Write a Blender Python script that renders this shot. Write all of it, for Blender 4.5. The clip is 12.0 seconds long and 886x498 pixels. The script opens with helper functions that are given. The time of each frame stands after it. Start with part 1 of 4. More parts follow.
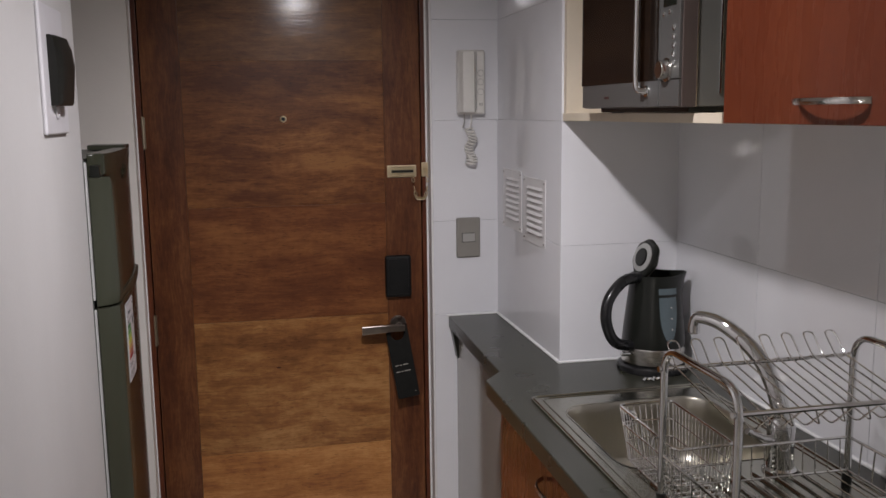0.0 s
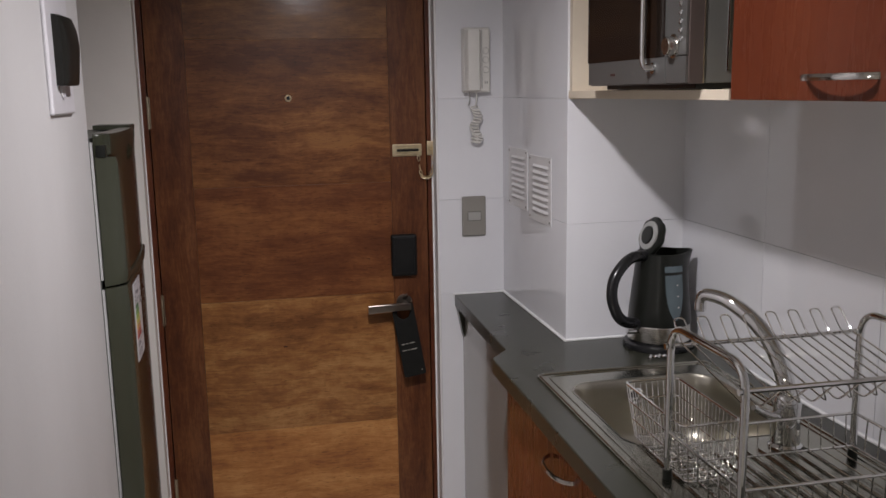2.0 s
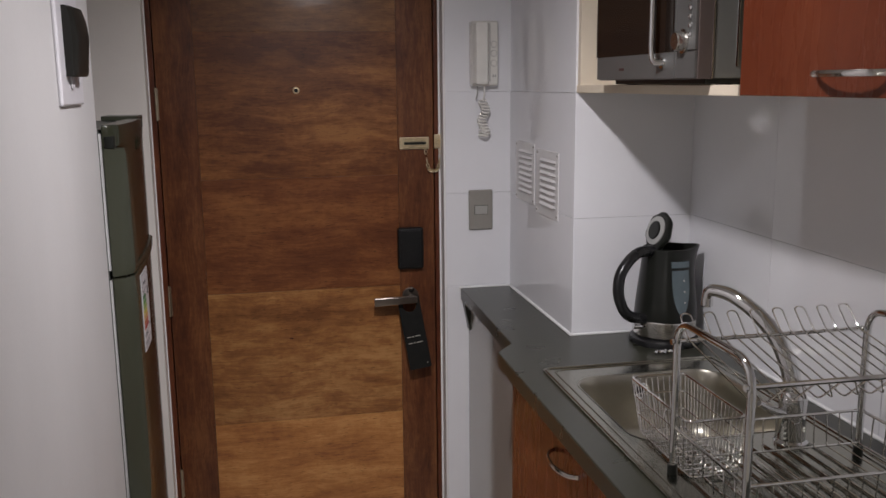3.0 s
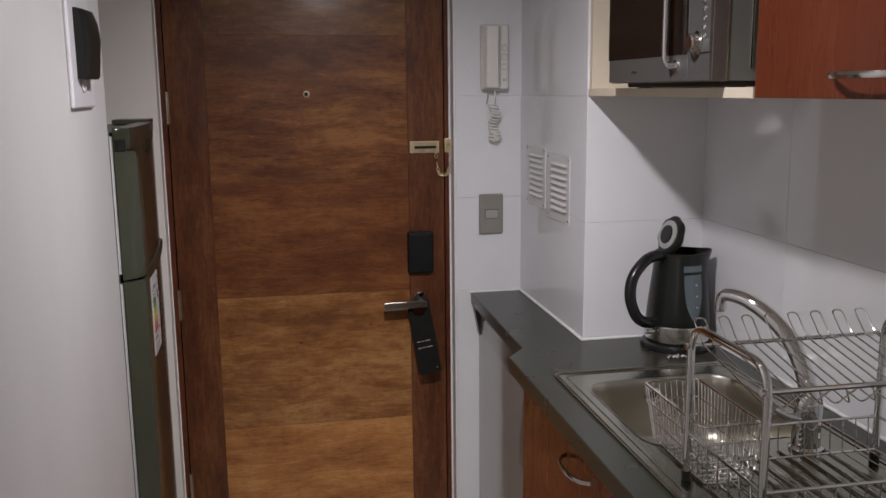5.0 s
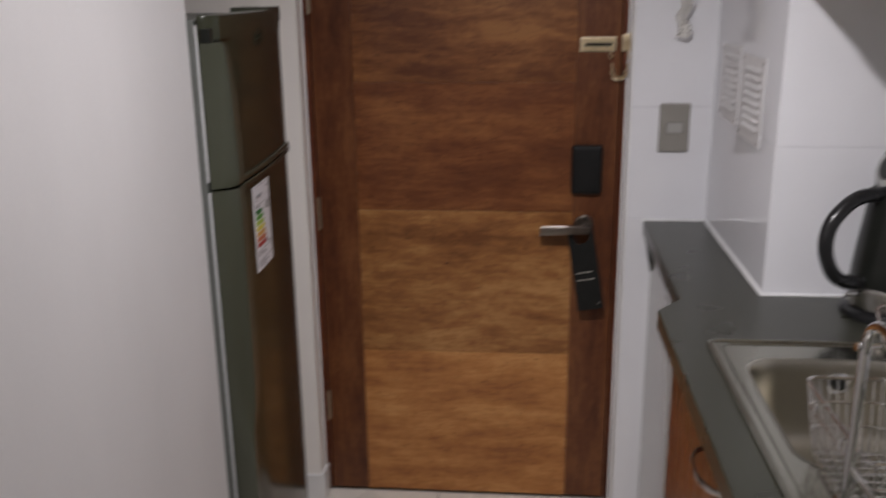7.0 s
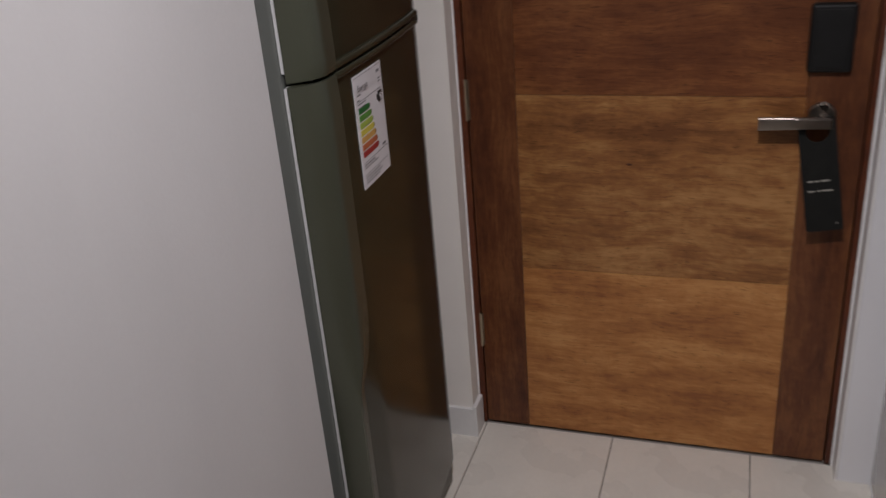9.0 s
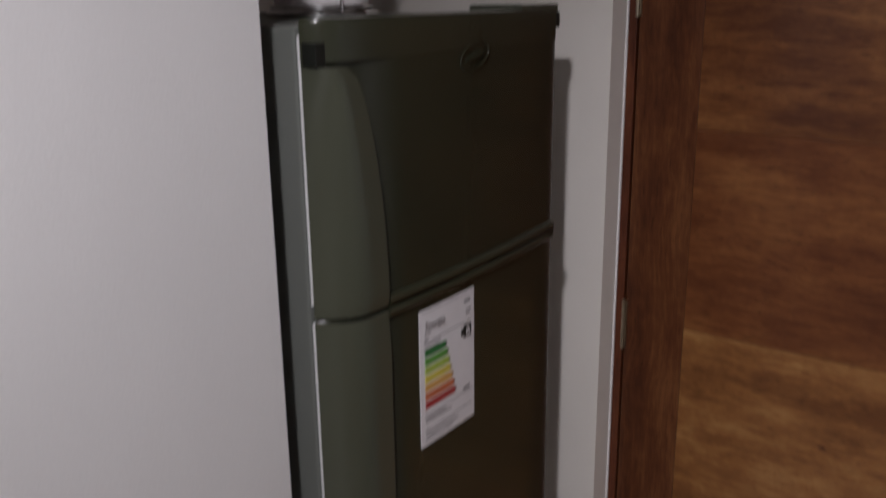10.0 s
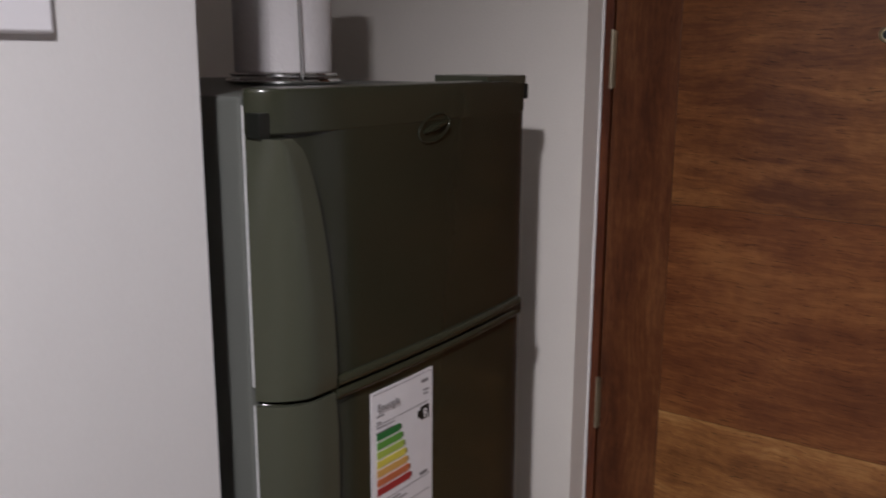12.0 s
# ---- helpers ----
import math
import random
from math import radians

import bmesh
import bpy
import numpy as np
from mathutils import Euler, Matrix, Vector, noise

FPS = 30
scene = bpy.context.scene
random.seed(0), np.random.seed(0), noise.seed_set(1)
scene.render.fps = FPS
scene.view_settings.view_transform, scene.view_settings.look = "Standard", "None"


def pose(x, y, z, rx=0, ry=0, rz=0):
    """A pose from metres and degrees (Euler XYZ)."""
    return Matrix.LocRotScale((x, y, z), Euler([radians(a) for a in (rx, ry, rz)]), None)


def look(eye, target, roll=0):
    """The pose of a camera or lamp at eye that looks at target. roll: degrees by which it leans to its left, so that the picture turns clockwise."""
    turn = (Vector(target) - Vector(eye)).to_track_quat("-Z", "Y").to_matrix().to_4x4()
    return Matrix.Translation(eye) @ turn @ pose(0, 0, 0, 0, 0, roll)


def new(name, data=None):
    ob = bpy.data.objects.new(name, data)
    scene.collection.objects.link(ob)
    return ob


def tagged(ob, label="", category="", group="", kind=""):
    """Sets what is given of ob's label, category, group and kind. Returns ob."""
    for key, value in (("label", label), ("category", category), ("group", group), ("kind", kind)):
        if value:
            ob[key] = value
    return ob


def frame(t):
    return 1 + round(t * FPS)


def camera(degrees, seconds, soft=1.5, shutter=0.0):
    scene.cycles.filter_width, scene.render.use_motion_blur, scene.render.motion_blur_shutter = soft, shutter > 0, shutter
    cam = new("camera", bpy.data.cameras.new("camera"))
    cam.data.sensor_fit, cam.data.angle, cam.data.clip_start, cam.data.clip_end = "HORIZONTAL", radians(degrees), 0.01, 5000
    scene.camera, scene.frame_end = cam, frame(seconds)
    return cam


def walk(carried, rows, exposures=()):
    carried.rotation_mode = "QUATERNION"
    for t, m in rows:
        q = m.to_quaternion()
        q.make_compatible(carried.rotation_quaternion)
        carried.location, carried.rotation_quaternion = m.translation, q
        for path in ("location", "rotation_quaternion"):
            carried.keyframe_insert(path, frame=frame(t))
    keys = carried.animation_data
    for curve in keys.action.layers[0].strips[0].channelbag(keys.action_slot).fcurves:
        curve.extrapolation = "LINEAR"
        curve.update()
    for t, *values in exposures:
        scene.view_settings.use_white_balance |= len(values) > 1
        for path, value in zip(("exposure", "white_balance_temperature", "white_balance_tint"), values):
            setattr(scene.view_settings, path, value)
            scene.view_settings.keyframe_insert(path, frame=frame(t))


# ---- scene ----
cam = camera(53.0, 12.0, shutter=0.5)
PATH = [
    (0, (0.324, -2.738, 1.55), (0.727, -0.803, 1.245), -0.7),
    (0.5, (0.324, -2.734, 1.55), (0.726, -0.801, 1.235), -0.6),
    (1, (0.325, -2.73, 1.554), (0.725, -0.798, 1.226), -0.7),
    (1.5, (0.328, -2.728, 1.553), (0.721, -0.796, 1.214), -0.7),
    (2, (0.321, -2.739, 1.549), (0.711, -0.809, 1.198), -1.0),
    (2.5, (0.32, -2.745, 1.55), (0.701, -0.816, 1.189), -1.1),
    (3, (0.318, -2.74, 1.55), (0.695, -0.81, 1.184), -0.6),
    (5, (0.314, -2.73, 1.545), (0.673, -0.795, 1.191), -0.6),
    (5.5, (0.323, -2.722, 1.539), (0.672, -0.787, 1.172), -2.1),
    (6, (0.351, -2.664, 1.534), (0.659, -0.726, 1.151), -2.6),
    (6.5, (0.473, -2.514, 1.523), (0.575, -0.557, 1.128), -1.1),
    (6.8, (0.548, -2.412, 1.515), (0.498, -0.478, 1.006), -0.6),
    (7, (0.583, -2.382, 1.515), (0.405, -0.472, 0.95), -0.7),
    (7.2, (0.619, -2.354, 1.501), (0.291, -0.485, 0.871), -4.1),
    (7.5, (0.626, -2.37, 1.511), (0.19, -0.529, 0.864), -6.9),
    (7.7, (0.631, -2.376, 1.511), (0.165, -0.53, 0.899), -7.4),
    (9.3, (0.586, -1.682, 1.433), (-0.131, -0.031, 0.56), -1.7),
    (9.5, (0.616, -1.587, 1.441), (-0.297, 0.014, 0.664), -0.3),
    (9.7, (0.643, -1.485, 1.46), (-0.44, 0.038, 0.747), -1.0),
    (10, (0.657, -1.394, 1.495), (-0.488, 0.149, 0.938), -0.7),
    (10.2, (0.641, -1.364, 1.508), (-0.527, 0.186, 1.028), -1.3),
    (10.5, (0.624, -1.358, 1.517), (-0.527, 0.233, 1.138), -1.1),
    (10.7, (0.619, -1.338, 1.529), (-0.521, 0.256, 1.127), -1.5),
    (11, (0.63, -1.355, 1.517), (-0.532, 0.222, 1.113), -0.9),
    (11.5, (0.655, -1.358, 1.513), (-0.559, 0.183, 1.124), -1.0),
    (12, (0.666, -1.323, 1.503), (-0.491, 0.251, 1.077), 0.3),
]
walk(cam, [(t, look(eye, target, roll)) for t, eye, target, roll in PATH], [(0, 0.0, 6500, 10), (6.3, 0.0, 6500, 10), (7.0, 0.10, 6500, 10), (7.5, -0.10, 6500, 10), (7.7, -0.10, 6500, 10), (9.4, -0.06, 6400, 11), (10.0, -0.12, 6340, 11), (10.5, 0.03, 6340, 11),
    (11.0, 0.18, 6340, 11), (11.5, 0.10, 6340, 11), (12.0, 0.14, 6400, 11)])

# ---- light ----
world = bpy.data.worlds.new("world")
scene.world = world
world.use_nodes = True
world.node_tree.nodes["Background"].inputs[0].default_value = (0.75, 0.8, 0.9, 1)
world.node_tree.nodes["Background"].inputs[1].default_value = 0.05

LAMP = (0.535, -1.52, 2.092)
AIM = Vector((0.0, math.sin(radians(35)), -math.cos(radians(35))))


def area_light(name, size, power, color, m):
    data = bpy.data.lights.new(name, "AREA")
    data.shape, data.size, data.energy, data.color = "DISK", size, power, color
    ob = new(name, data)
    ob.matrix_world = m
    return ob


beam = bpy.data.lights.new("spot_beam", "SPOT")
beam.energy, beam.color, beam.spot_size, beam.spot_blend, beam.shadow_soft_size = 57.0, (1.0, 0.955, 0.985), radians(110), 1.0, 0.036
new("spot_beam", beam).matrix_world = look(LAMP, Vector(LAMP) + AIM)
area_light("spot_spill", 0.075, 10.4, (1.0, 0.955, 0.985), look(LAMP, (LAMP[0], LAMP[1], 0)))


# ---- materials ----
def mat(name, base, rough=0.5, metal=0.0, coat=0.0, bump=0.0, bump_scale=60.0, vary=0.08, vary_scale=4.0, stretch=(1, 1, 1), spec=0.5, rough_vary=0.0, coat_rough=0.05):
    """A surface with colour variation at two scales, uneven gloss and fine relief."""
    m = bpy.data.materials.new(name)
    m.use_nodes = True
    nt = m.node_tree
    b = nt.nodes["Principled BSDF"]
    b.inputs["Metallic"].default_value = metal
    b.inputs["Roughness"].default_value = rough
    b.inputs["Coat Weight"].default_value = coat
    b.inputs["Coat Roughness"].default_value = coat_rough
    b.inputs["Specular IOR Level"].default_value = spec
    co = nt.nodes.new("ShaderNodeTexCoord")
    mp = nt.nodes.new("ShaderNodeMapping")
    mp.inputs["Scale"].default_value = stretch
    nt.links.new(co.outputs["Object"], mp.inputs[0])
    big = nt.nodes.new("ShaderNodeTexNoise")
    big.inputs["Scale"].default_value, big.inputs["Detail"].default_value = vary_scale, 5
    fine = nt.nodes.new("ShaderNodeTexNoise")
    fine.inputs["Scale"].default_value, fine.inputs["Detail"].default_value = bump_scale, 3
    nt.links.new(mp.outputs[0], big.inputs["Vector"])
    nt.links.new(mp.outputs[0], fine.inputs["Vector"])
    add = nt.nodes.new("ShaderNodeMath")
    add.operation = "MULTIPLY_ADD"
    add.inputs[1].default_value = 0.35
    nt.links.new(fine.outputs[0], add.inputs[0])
    nt.links.new(big.outputs[0], add.inputs[2])
    ramp = nt.nodes.new("ShaderNodeValToRGB")
    ramp.color_ramp.elements[0].position, ramp.color_ramp.elements[1].position = 0.4, 0.95
    ramp.color_ramp.elements[0].color = (*[c * (1 - vary) for c in base], 1)
    ramp.color_ramp.elements[1].color = (*[min(1, c * (1 + vary)) for c in base], 1)
    nt.links.new(add.outputs[0], ramp.inputs[0])
    nt.links.new(ramp.outputs[0], b.inputs["Base Color"])
    if rough_vary:
        rr = nt.nodes.new("ShaderNodeMapRange")
        rr.inputs[3].default_value, rr.inputs[4].default_value = max(0.01, rough - rough_vary), rough + rough_vary
        nt.links.new(big.outputs[0], rr.inputs[0])
        nt.links.new(rr.outputs[0], b.inputs["Roughness"])
    if bump:
        bp = nt.nodes.new("ShaderNodeBump")
        bp.inputs["Strength"].default_value, bp.inputs["Distance"].default_value = bump, 0.002
        nt.links.new(fine.outputs[0], bp.inputs["Height"])
        nt.links.new(bp.outputs[0], b.inputs["Normal"])
    return m


def wood(name, dark, mid, light, along="x", rough=0.40, coat=0.16, figure=5.0, seed=0.0, lo=0.434, hi=0.566, patch=1.0, relief=0.10, pore=0.5):
    """Varnished veneer: wavy bands and blotches, long streaks, fine grain lines, dark pores and a faint cross ripple."""
    m = bpy.data.materials.new(name)
    m.use_nodes = True
    nt = m.node_tree
    b = nt.nodes["Principled BSDF"]
    b.inputs["Coat Weight"].default_value, b.inputs["Coat Roughness"].default_value = coat, 0.13
    b.inputs["Specular IOR Level"].default_value = 0.25

    def math_node(op, x, y, z=None):
        n = nt.nodes.new("ShaderNodeMath")
        n.operation = op
        for i, v in enumerate((x, y, z)):
            if v is None:
                continue
            if isinstance(v, (int, float)):
                n.inputs[i].default_value = v
            else:
                nt.links.new(v, n.inputs[i])
        return n.outputs[0]

    co = nt.nodes.new("ShaderNodeTexCoord")
    shift = nt.nodes.new("ShaderNodeVectorMath")
    shift.operation = "ADD"
    shift.inputs[1].default_value = (seed, seed * 2.3, seed * 0.7)
    nt.links.new(co.outputs["Object"], shift.inputs[0])
    bend = nt.nodes.new("ShaderNodeTexNoise")
    bend.inputs["Scale"].default_value, bend.inputs["Detail"].default_value = 5.0, 3
    nt.links.new(shift.outputs[0], bend.inputs["Vector"])
    mix = nt.nodes.new("ShaderNodeVectorMath")
    mix.operation = "MULTIPLY_ADD"
    mix.inputs[1].default_value = (0.038, 0.038, 0.038)
    nt.links.new(bend.outputs["Color"], mix.inputs[0])
    nt.links.new(shift.outputs[0], mix.inputs[2])

    def grain(scale, squeeze, detail, rough_=0.6):
        mp = nt.nodes.new("ShaderNodeMapping")
        mp.inputs["Scale"].default_value = {"x": (squeeze, 1, 1), "y": (1, squeeze, 1), "z": (1, 1, squeeze)}[along]
        nt.links.new(mix.outputs[0], mp.inputs[0])
        n = nt.nodes.new("ShaderNodeTexNoise")
        n.inputs["Scale"].default_value, n.inputs["Detail"].default_value, n.inputs["Roughness"].default_value = scale, detail, rough_
        nt.links.new(mp.outputs[0], n.inputs["Vector"])
        return n.outputs[0]

    bands, blotch, streaks = grain(figure * 1.6, 0.16, 3), grain(figure * 1.5, 0.5, 5), grain(38, 0.10, 6, 0.65)
    lines, ripple, pores = grain(190, 0.07, 4, 0.75), grain(34, 1.6, 3), grain(360, 0.08, 2)
    mottle, flecks = grain(20, 0.34, 5, 0.62), grain(85, 0.16, 4, 0.7)
    v = math_node("MULTIPLY", bands, 0.36)
    v = math_node("MULTIPLY_ADD", blotch, 0.26 * patch, v)
    v = math_node("MULTIPLY_ADD", mottle, 0.36 * patch, v)
    v = math_node("MULTIPLY_ADD", flecks, 0.20, v)
    v = math_node("MULTIPLY_ADD", streaks, 0.14, v)
    v = math_node("MULTIPLY_ADD", lines, 0.22, v)
    v = math_node("MULTIPLY_ADD", ripple, 0.09, v)
    v = math_node("DIVIDE", v, 1.01 + 0.62 * patch)
    ramp = nt.nodes.new("ShaderNodeValToRGB")
    e = ramp.color_ramp.elements
    e[0].position, e[0].color = lo, (*dark, 1)
    e[1].position, e[1].color = hi, (*light, 1)
    k = e.new((lo + hi) / 2)
    k.color = (*mid, 1)
    nt.links.new(v, ramp.inputs[0])
    dots = nt.nodes.new("ShaderNodeMapRange")
    dots.inputs[1].default_value, dots.inputs[2].default_value = 0.60, 0.72
    dots.inputs[3].default_value, dots.inputs[4].default_value = 1.0, pore
    nt.links.new(pores, dots.inputs[0])
    tone = nt.nodes.new("ShaderNodeVectorMath")
    tone.operation = "SCALE"
    nt.links.new(ramp.outputs[0], tone.inputs[0])
    nt.links.new(dots.outputs[0], tone.inputs["Scale"])
    nt.links.new(tone.outputs[0], b.inputs["Base Color"])
    rr = nt.nodes.new("ShaderNodeMapRange")
    rr.inputs[1].default_value, rr.inputs[2].default_value = 0.3, 0.7
    rr.inputs[3].default_value, rr.inputs[4].default_value = rough - 0.06, rough + 0.08
    nt.links.new(streaks, rr.inputs[0])
    nt.links.new(rr.outputs[0], b.inputs["Roughness"])
    bp = nt.nodes.new("ShaderNodeBump")
    bp.inputs["Strength"].default_value, bp.inputs["Distance"].default_value = relief, 0.001
    nt.links.new(math_node("MULTIPLY_ADD", lines, 0.5, streaks), bp.inputs["Height"])
    nt.links.new(bp.outputs[0], b.inputs["Normal"])
    ripples = nt.nodes.new("ShaderNodeBump")
    ripples.inputs["Strength"].default_value, ripples.inputs["Distance"].default_value = relief * 2.2, 0.001
    nt.links.new(math_node("MULTIPLY_ADD", blotch, 0.6, streaks), ripples.inputs["Height"])
    nt.links.new(ripples.outputs[0], b.inputs["Coat Normal"])
    return m


def glow(name, color, strength):
    m = bpy.data.materials.new(name)
    m.use_nodes = True
    b = m.node_tree.nodes["Principled BSDF"]
    b.inputs["Base Color"].default_value = (*color, 1)
    b.inputs["Emission Color"].default_value = (*color, 1)
    b.inputs["Emission Strength"].default_value = strength
    return m


WALL = mat("wall_paint", (0.66, 0.65, 0.648), 0.55, bump=0.13, bump_scale=380, vary=0.045, vary_scale=5, stretch=(1, 1, 0.45))
NICHE = mat("niche_paint", (0.87, 0.825, 0.775), 0.6, bump=0.25, bump_scale=260, vary=0.04, vary_scale=4)
CEIL = mat("ceiling_paint", (0.8, 0.79, 0.77), 0.8, bump=0.3, bump_scale=150, vary=0.03)
TILE = mat("white_glazed_tile", (0.75, 0.75, 0.775), 0.055, vary=0.03, vary_scale=2.5, bump=0.012, bump_scale=14, rough_vary=0.015)
GROUT = mat("pale_grout", (0.80, 0.79, 0.79), 0.8, vary=0.12, vary_scale=12, bump=0.4)
CAULK = mat("white_caulk", (0.8, 0.8, 0.8), 0.45, vary=0.06, vary_scale=30)
FTILE = mat("beige_floor_tile", (0.78, 0.74, 0.67), 0.28, vary=0.08, vary_scale=6, bump=0.05, bump_scale=80, rough_vary=0.08)
FGROUT = mat("grey_floor_grout", (0.33, 0.30, 0.27), 0.85, vary=0.15, vary_scale=20)
TRIM = mat("white_trim_paint", (0.76, 0.75, 0.74), 0.4, vary=0.05, vary_scale=8, bump=0.1)
STILE = wood("door_stile_wood", (0.070, 0.022, 0.010), (0.118, 0.040, 0.015), (0.185, 0.072, 0.026), "z", seed=1.0, figure=6, relief=0.04, patch=0.6, pore=0.7)
FRAME = wood("door_frame_wood", (0.065, 0.018, 0.008), (0.100, 0.028, 0.012), (0.14, 0.044, 0.017), "z", seed=4.0, relief=0.04)
BOARD_A = wood("door_board_golden", (0.150, 0.056, 0.018), (0.268, 0.114, 0.036), (0.420, 0.212, 0.076), "x", seed=2.0, figure=4.5, patch=1.2)
BOARD_B = wood("door_board_amber", (0.255, 0.096, 0.030), (0.395, 0.165, 0.050), (0.525, 0.255, 0.086), "x", seed=9.0, figure=4, patch=0.7)
BOARD_C = wood("door_board_red", (0.105, 0.033, 0.012), (0.160, 0.054, 0.018), (0.250, 0.100, 0.032), "x", seed=5.5, figure=4.5)
BOARD_D = wood("door_board_brown", (0.097, 0.032, 0.012), (0.172, 0.063, 0.020), (0.285, 0.124, 0.040), "x", seed=7.0, figure=5)
BOARD_E = wood("door_board_dark_gold", (0.090, 0.033, 0.0115), (0.157, 0.062, 0.020), (0.245, 0.110, 0.036), "x", seed=11.3, figure=4, coat=0.38, relief=0.2)
CAB = wood("cherry_laminate", (0.112, 0.025, 0.0115), (0.138, 0.033, 0.0145), (0.175, 0.046, 0.0195), "z", rough=0.26, coat=0.55, figure=3, seed=3.0, lo=0.34, hi=0.68, patch=0.5, relief=0.01, pore=0.85)
CREAM = mat("cream_melamine", (0.72, 0.63, 0.50), 0.45, vary=0.04, vary_scale=10)
GREYPANEL = mat("pale_side_laminate", (0.34, 0.33, 0.305), 0.13, coat=0.3, vary=0.04, vary_scale=1.5, rough_vary=0.02)
COUNTER = mat("dark_grey_laminate", (0.030, 0.031, 0.022), 0.28, vary=0.07, vary_scale=9, bump=0.08, bump_scale=300, rough_vary=0.025)
KICK = mat("dark_plinth", (0.05, 0.03, 0.025), 0.5, vary=0.1)
STEEL = mat("brushed_steel", (0.37, 0.365, 0.315), 0.19, 1.0, vary=0.06, vary_scale=6, bump=0.06, bump_scale=220, stretch=(1, 0.08, 1), rough_vary=0.06)
# paler than the sink's rim steel: the bowl's reflected light is in the colour
BOWL = mat("lit_satin_steel", (0.50, 0.475, 0.41), 0.30, 1.0, vary=0.06, vary_scale=6, bump=0.05, bump_scale=220, rough_vary=0.06)
CHROME = mat("chrome", (0.74, 0.74, 0.74), 0.035, 1.0, vary=0.04, vary_scale=30, rough_vary=0.03)
WIRE = mat("chromed_wire", (0.84, 0.83, 0.81), 0.10, 1.0, vary=0.1, vary_scale=40, rough_vary=0.05)
NICKEL = mat("satin_nickel", (0.24, 0.21, 0.185), 0.3, 1.0, vary=0.08, vary_scale=30, rough_vary=0.08)
HANDLE = mat("bright_brushed_nickel", (0.62, 0.60, 0.57), 0.2, 1.0, vary=0.06, vary_scale=30, rough_vary=0.05)
HINGE = mat("dull_brass", (0.46, 0.40, 0.30), 0.35, 1.0, vary=0.12, vary_scale=50, rough_vary=0.08)
BRASS = mat("pale_brass", (0.80, 0.68, 0.46), 0.33, 1.0, vary=0.12, vary_scale=50, rough_vary=0.08)
BLACK = mat("black_plastic", (0.011, 0.012, 0.010), 0.3, spec=0.32, vary=0.2, vary_scale=20, bump=0.05, bump_scale=300)
GLOSSBLACK = mat("glossy_black_plastic", (0.011, 0.011, 0.012), 0.28, vary=0.2, vary_scale=12, rough_vary=0.05)
READER = mat("black_reader_plastic", (0.008, 0.008, 0.008), 0.5, spec=0.25, vary=0.2, vary_scale=30)
CARD = mat("black_card", (0.009, 0.009, 0.008), 0.6, spec=0.2, vary=0.2, vary_scale=30)
INK = mat("pale_print", (0.36, 0.345, 0.30), 0.6, vary=0.1)
GREYPLATE = mat("taupe_switch_plastic", (0.26, 0.245, 0.22), 0.42, vary=0.06, vary_scale=20)
PHONE = mat("ivory_phone_plastic", (0.73, 0.71, 0.67), 0.3, vary=0.05, vary_scale=20)
PHONEGREY = mat("grey_phone_seam", (0.36, 0.35, 0.33), 0.5, vary=0.05)
VENT = mat("white_vent_enamel", (0.72, 0.71, 0.71), 0.4, vary=0.05, vary_scale=20)
SHADE = mat("vent_slot_shade", (0.10, 0.095, 0.09), 0.8, vary=0.1)
FRIDGE = mat("olive_graphite_paint", (0.0255, 0.0268, 0.0160), 0.17, metal=0.0, spec=0.3, coat=0.08, vary=0.06, vary_scale=8, bump=0.03, bump_scale=180, rough_vary=0.04)
CAPPAINT = mat("olive_cap_plastic", (0.031, 0.0335, 0.0205), 0.22, vary=0.07, vary_scale=10, bump=0.05, bump_scale=300, rough_vary=0.05)
GRIP = mat("olive_grip_plastic", (0.056, 0.060, 0.0415), 0.25, vary=0.04, vary_scale=4, bump=0.02, bump_scale=300, rough_vary=0.015)
SIDE = mat("grey_fridge_side", (0.138, 0.145, 0.132), 0.42, vary=0.05, vary_scale=6, bump=0.15, bump_scale=350)
GASKET = mat("pale_gasket", (0.66, 0.66, 0.66), 0.5, vary=0.05)
LABEL = mat("label_paper", (0.74, 0.72, 0.74), 0.4, vary=0.03, vary_scale=30)
PAPER = mat("paper_towel", (0.80, 0.77, 0.78), 0.9, vary=0.03, vary_scale=20, bump=0.5, bump_scale=160)
PANELWHITE = mat("white_panel_plastic", (0.70, 0.69, 0.72), 0.32, vary=0.03, vary_scale=20)
PANELDARK = mat("smoked_cover", (0.012, 0.012, 0.010), 0.32, spec=0.3, vary=0.15, vary_scale=10)
MWDARK = mat("microwave_window", (0.012, 0.008, 0.006), 0.08, spec=0.3, coat=0.0, vary=0.2, vary_scale=5)
MWSTEEL = mat("microwave_steel", (0.20, 0.20, 0.195), 0.36, 0.7, vary=0.06, vary_scale=8, bump=0.05, bump_scale=240, stretch=(1, 0.06, 1), rough_vary=0.05)
# steel frame edge; the cherry cabinet's brown reflection is put into the base colour
MWBEZEL = mat("microwave_cherry_reflection", (0.085, 0.065, 0.058), 0.35, vary=0.06, vary_scale=10)
MWSIDE = mat("microwave_grey_enamel", (0.135, 0.135, 0.125), 0.35, vary=0.06, vary_scale=10)
WATER = mat("kettle_window", (0.10, 0.13, 0.145), 0.14, vary=0.1, vary_scale=20)
GREY = mat("grey_plastic", (0.33, 0.33, 0.32), 0.4, vary=0.06)
RED = mat("small_red_mark", (0.06, 0.02, 0.017), 0.5, vary=0.1)
LCD = mat("dark_display", (0.008, 0.010, 0.008), 0.1, vary=0.1)
BULB = glow("bulb_glass", (1.0, 0.96, 0.95), 160.0)
LAMPGLASS = glow("lamp_glass", (1.0, 0.93, 0.88), 2.0)


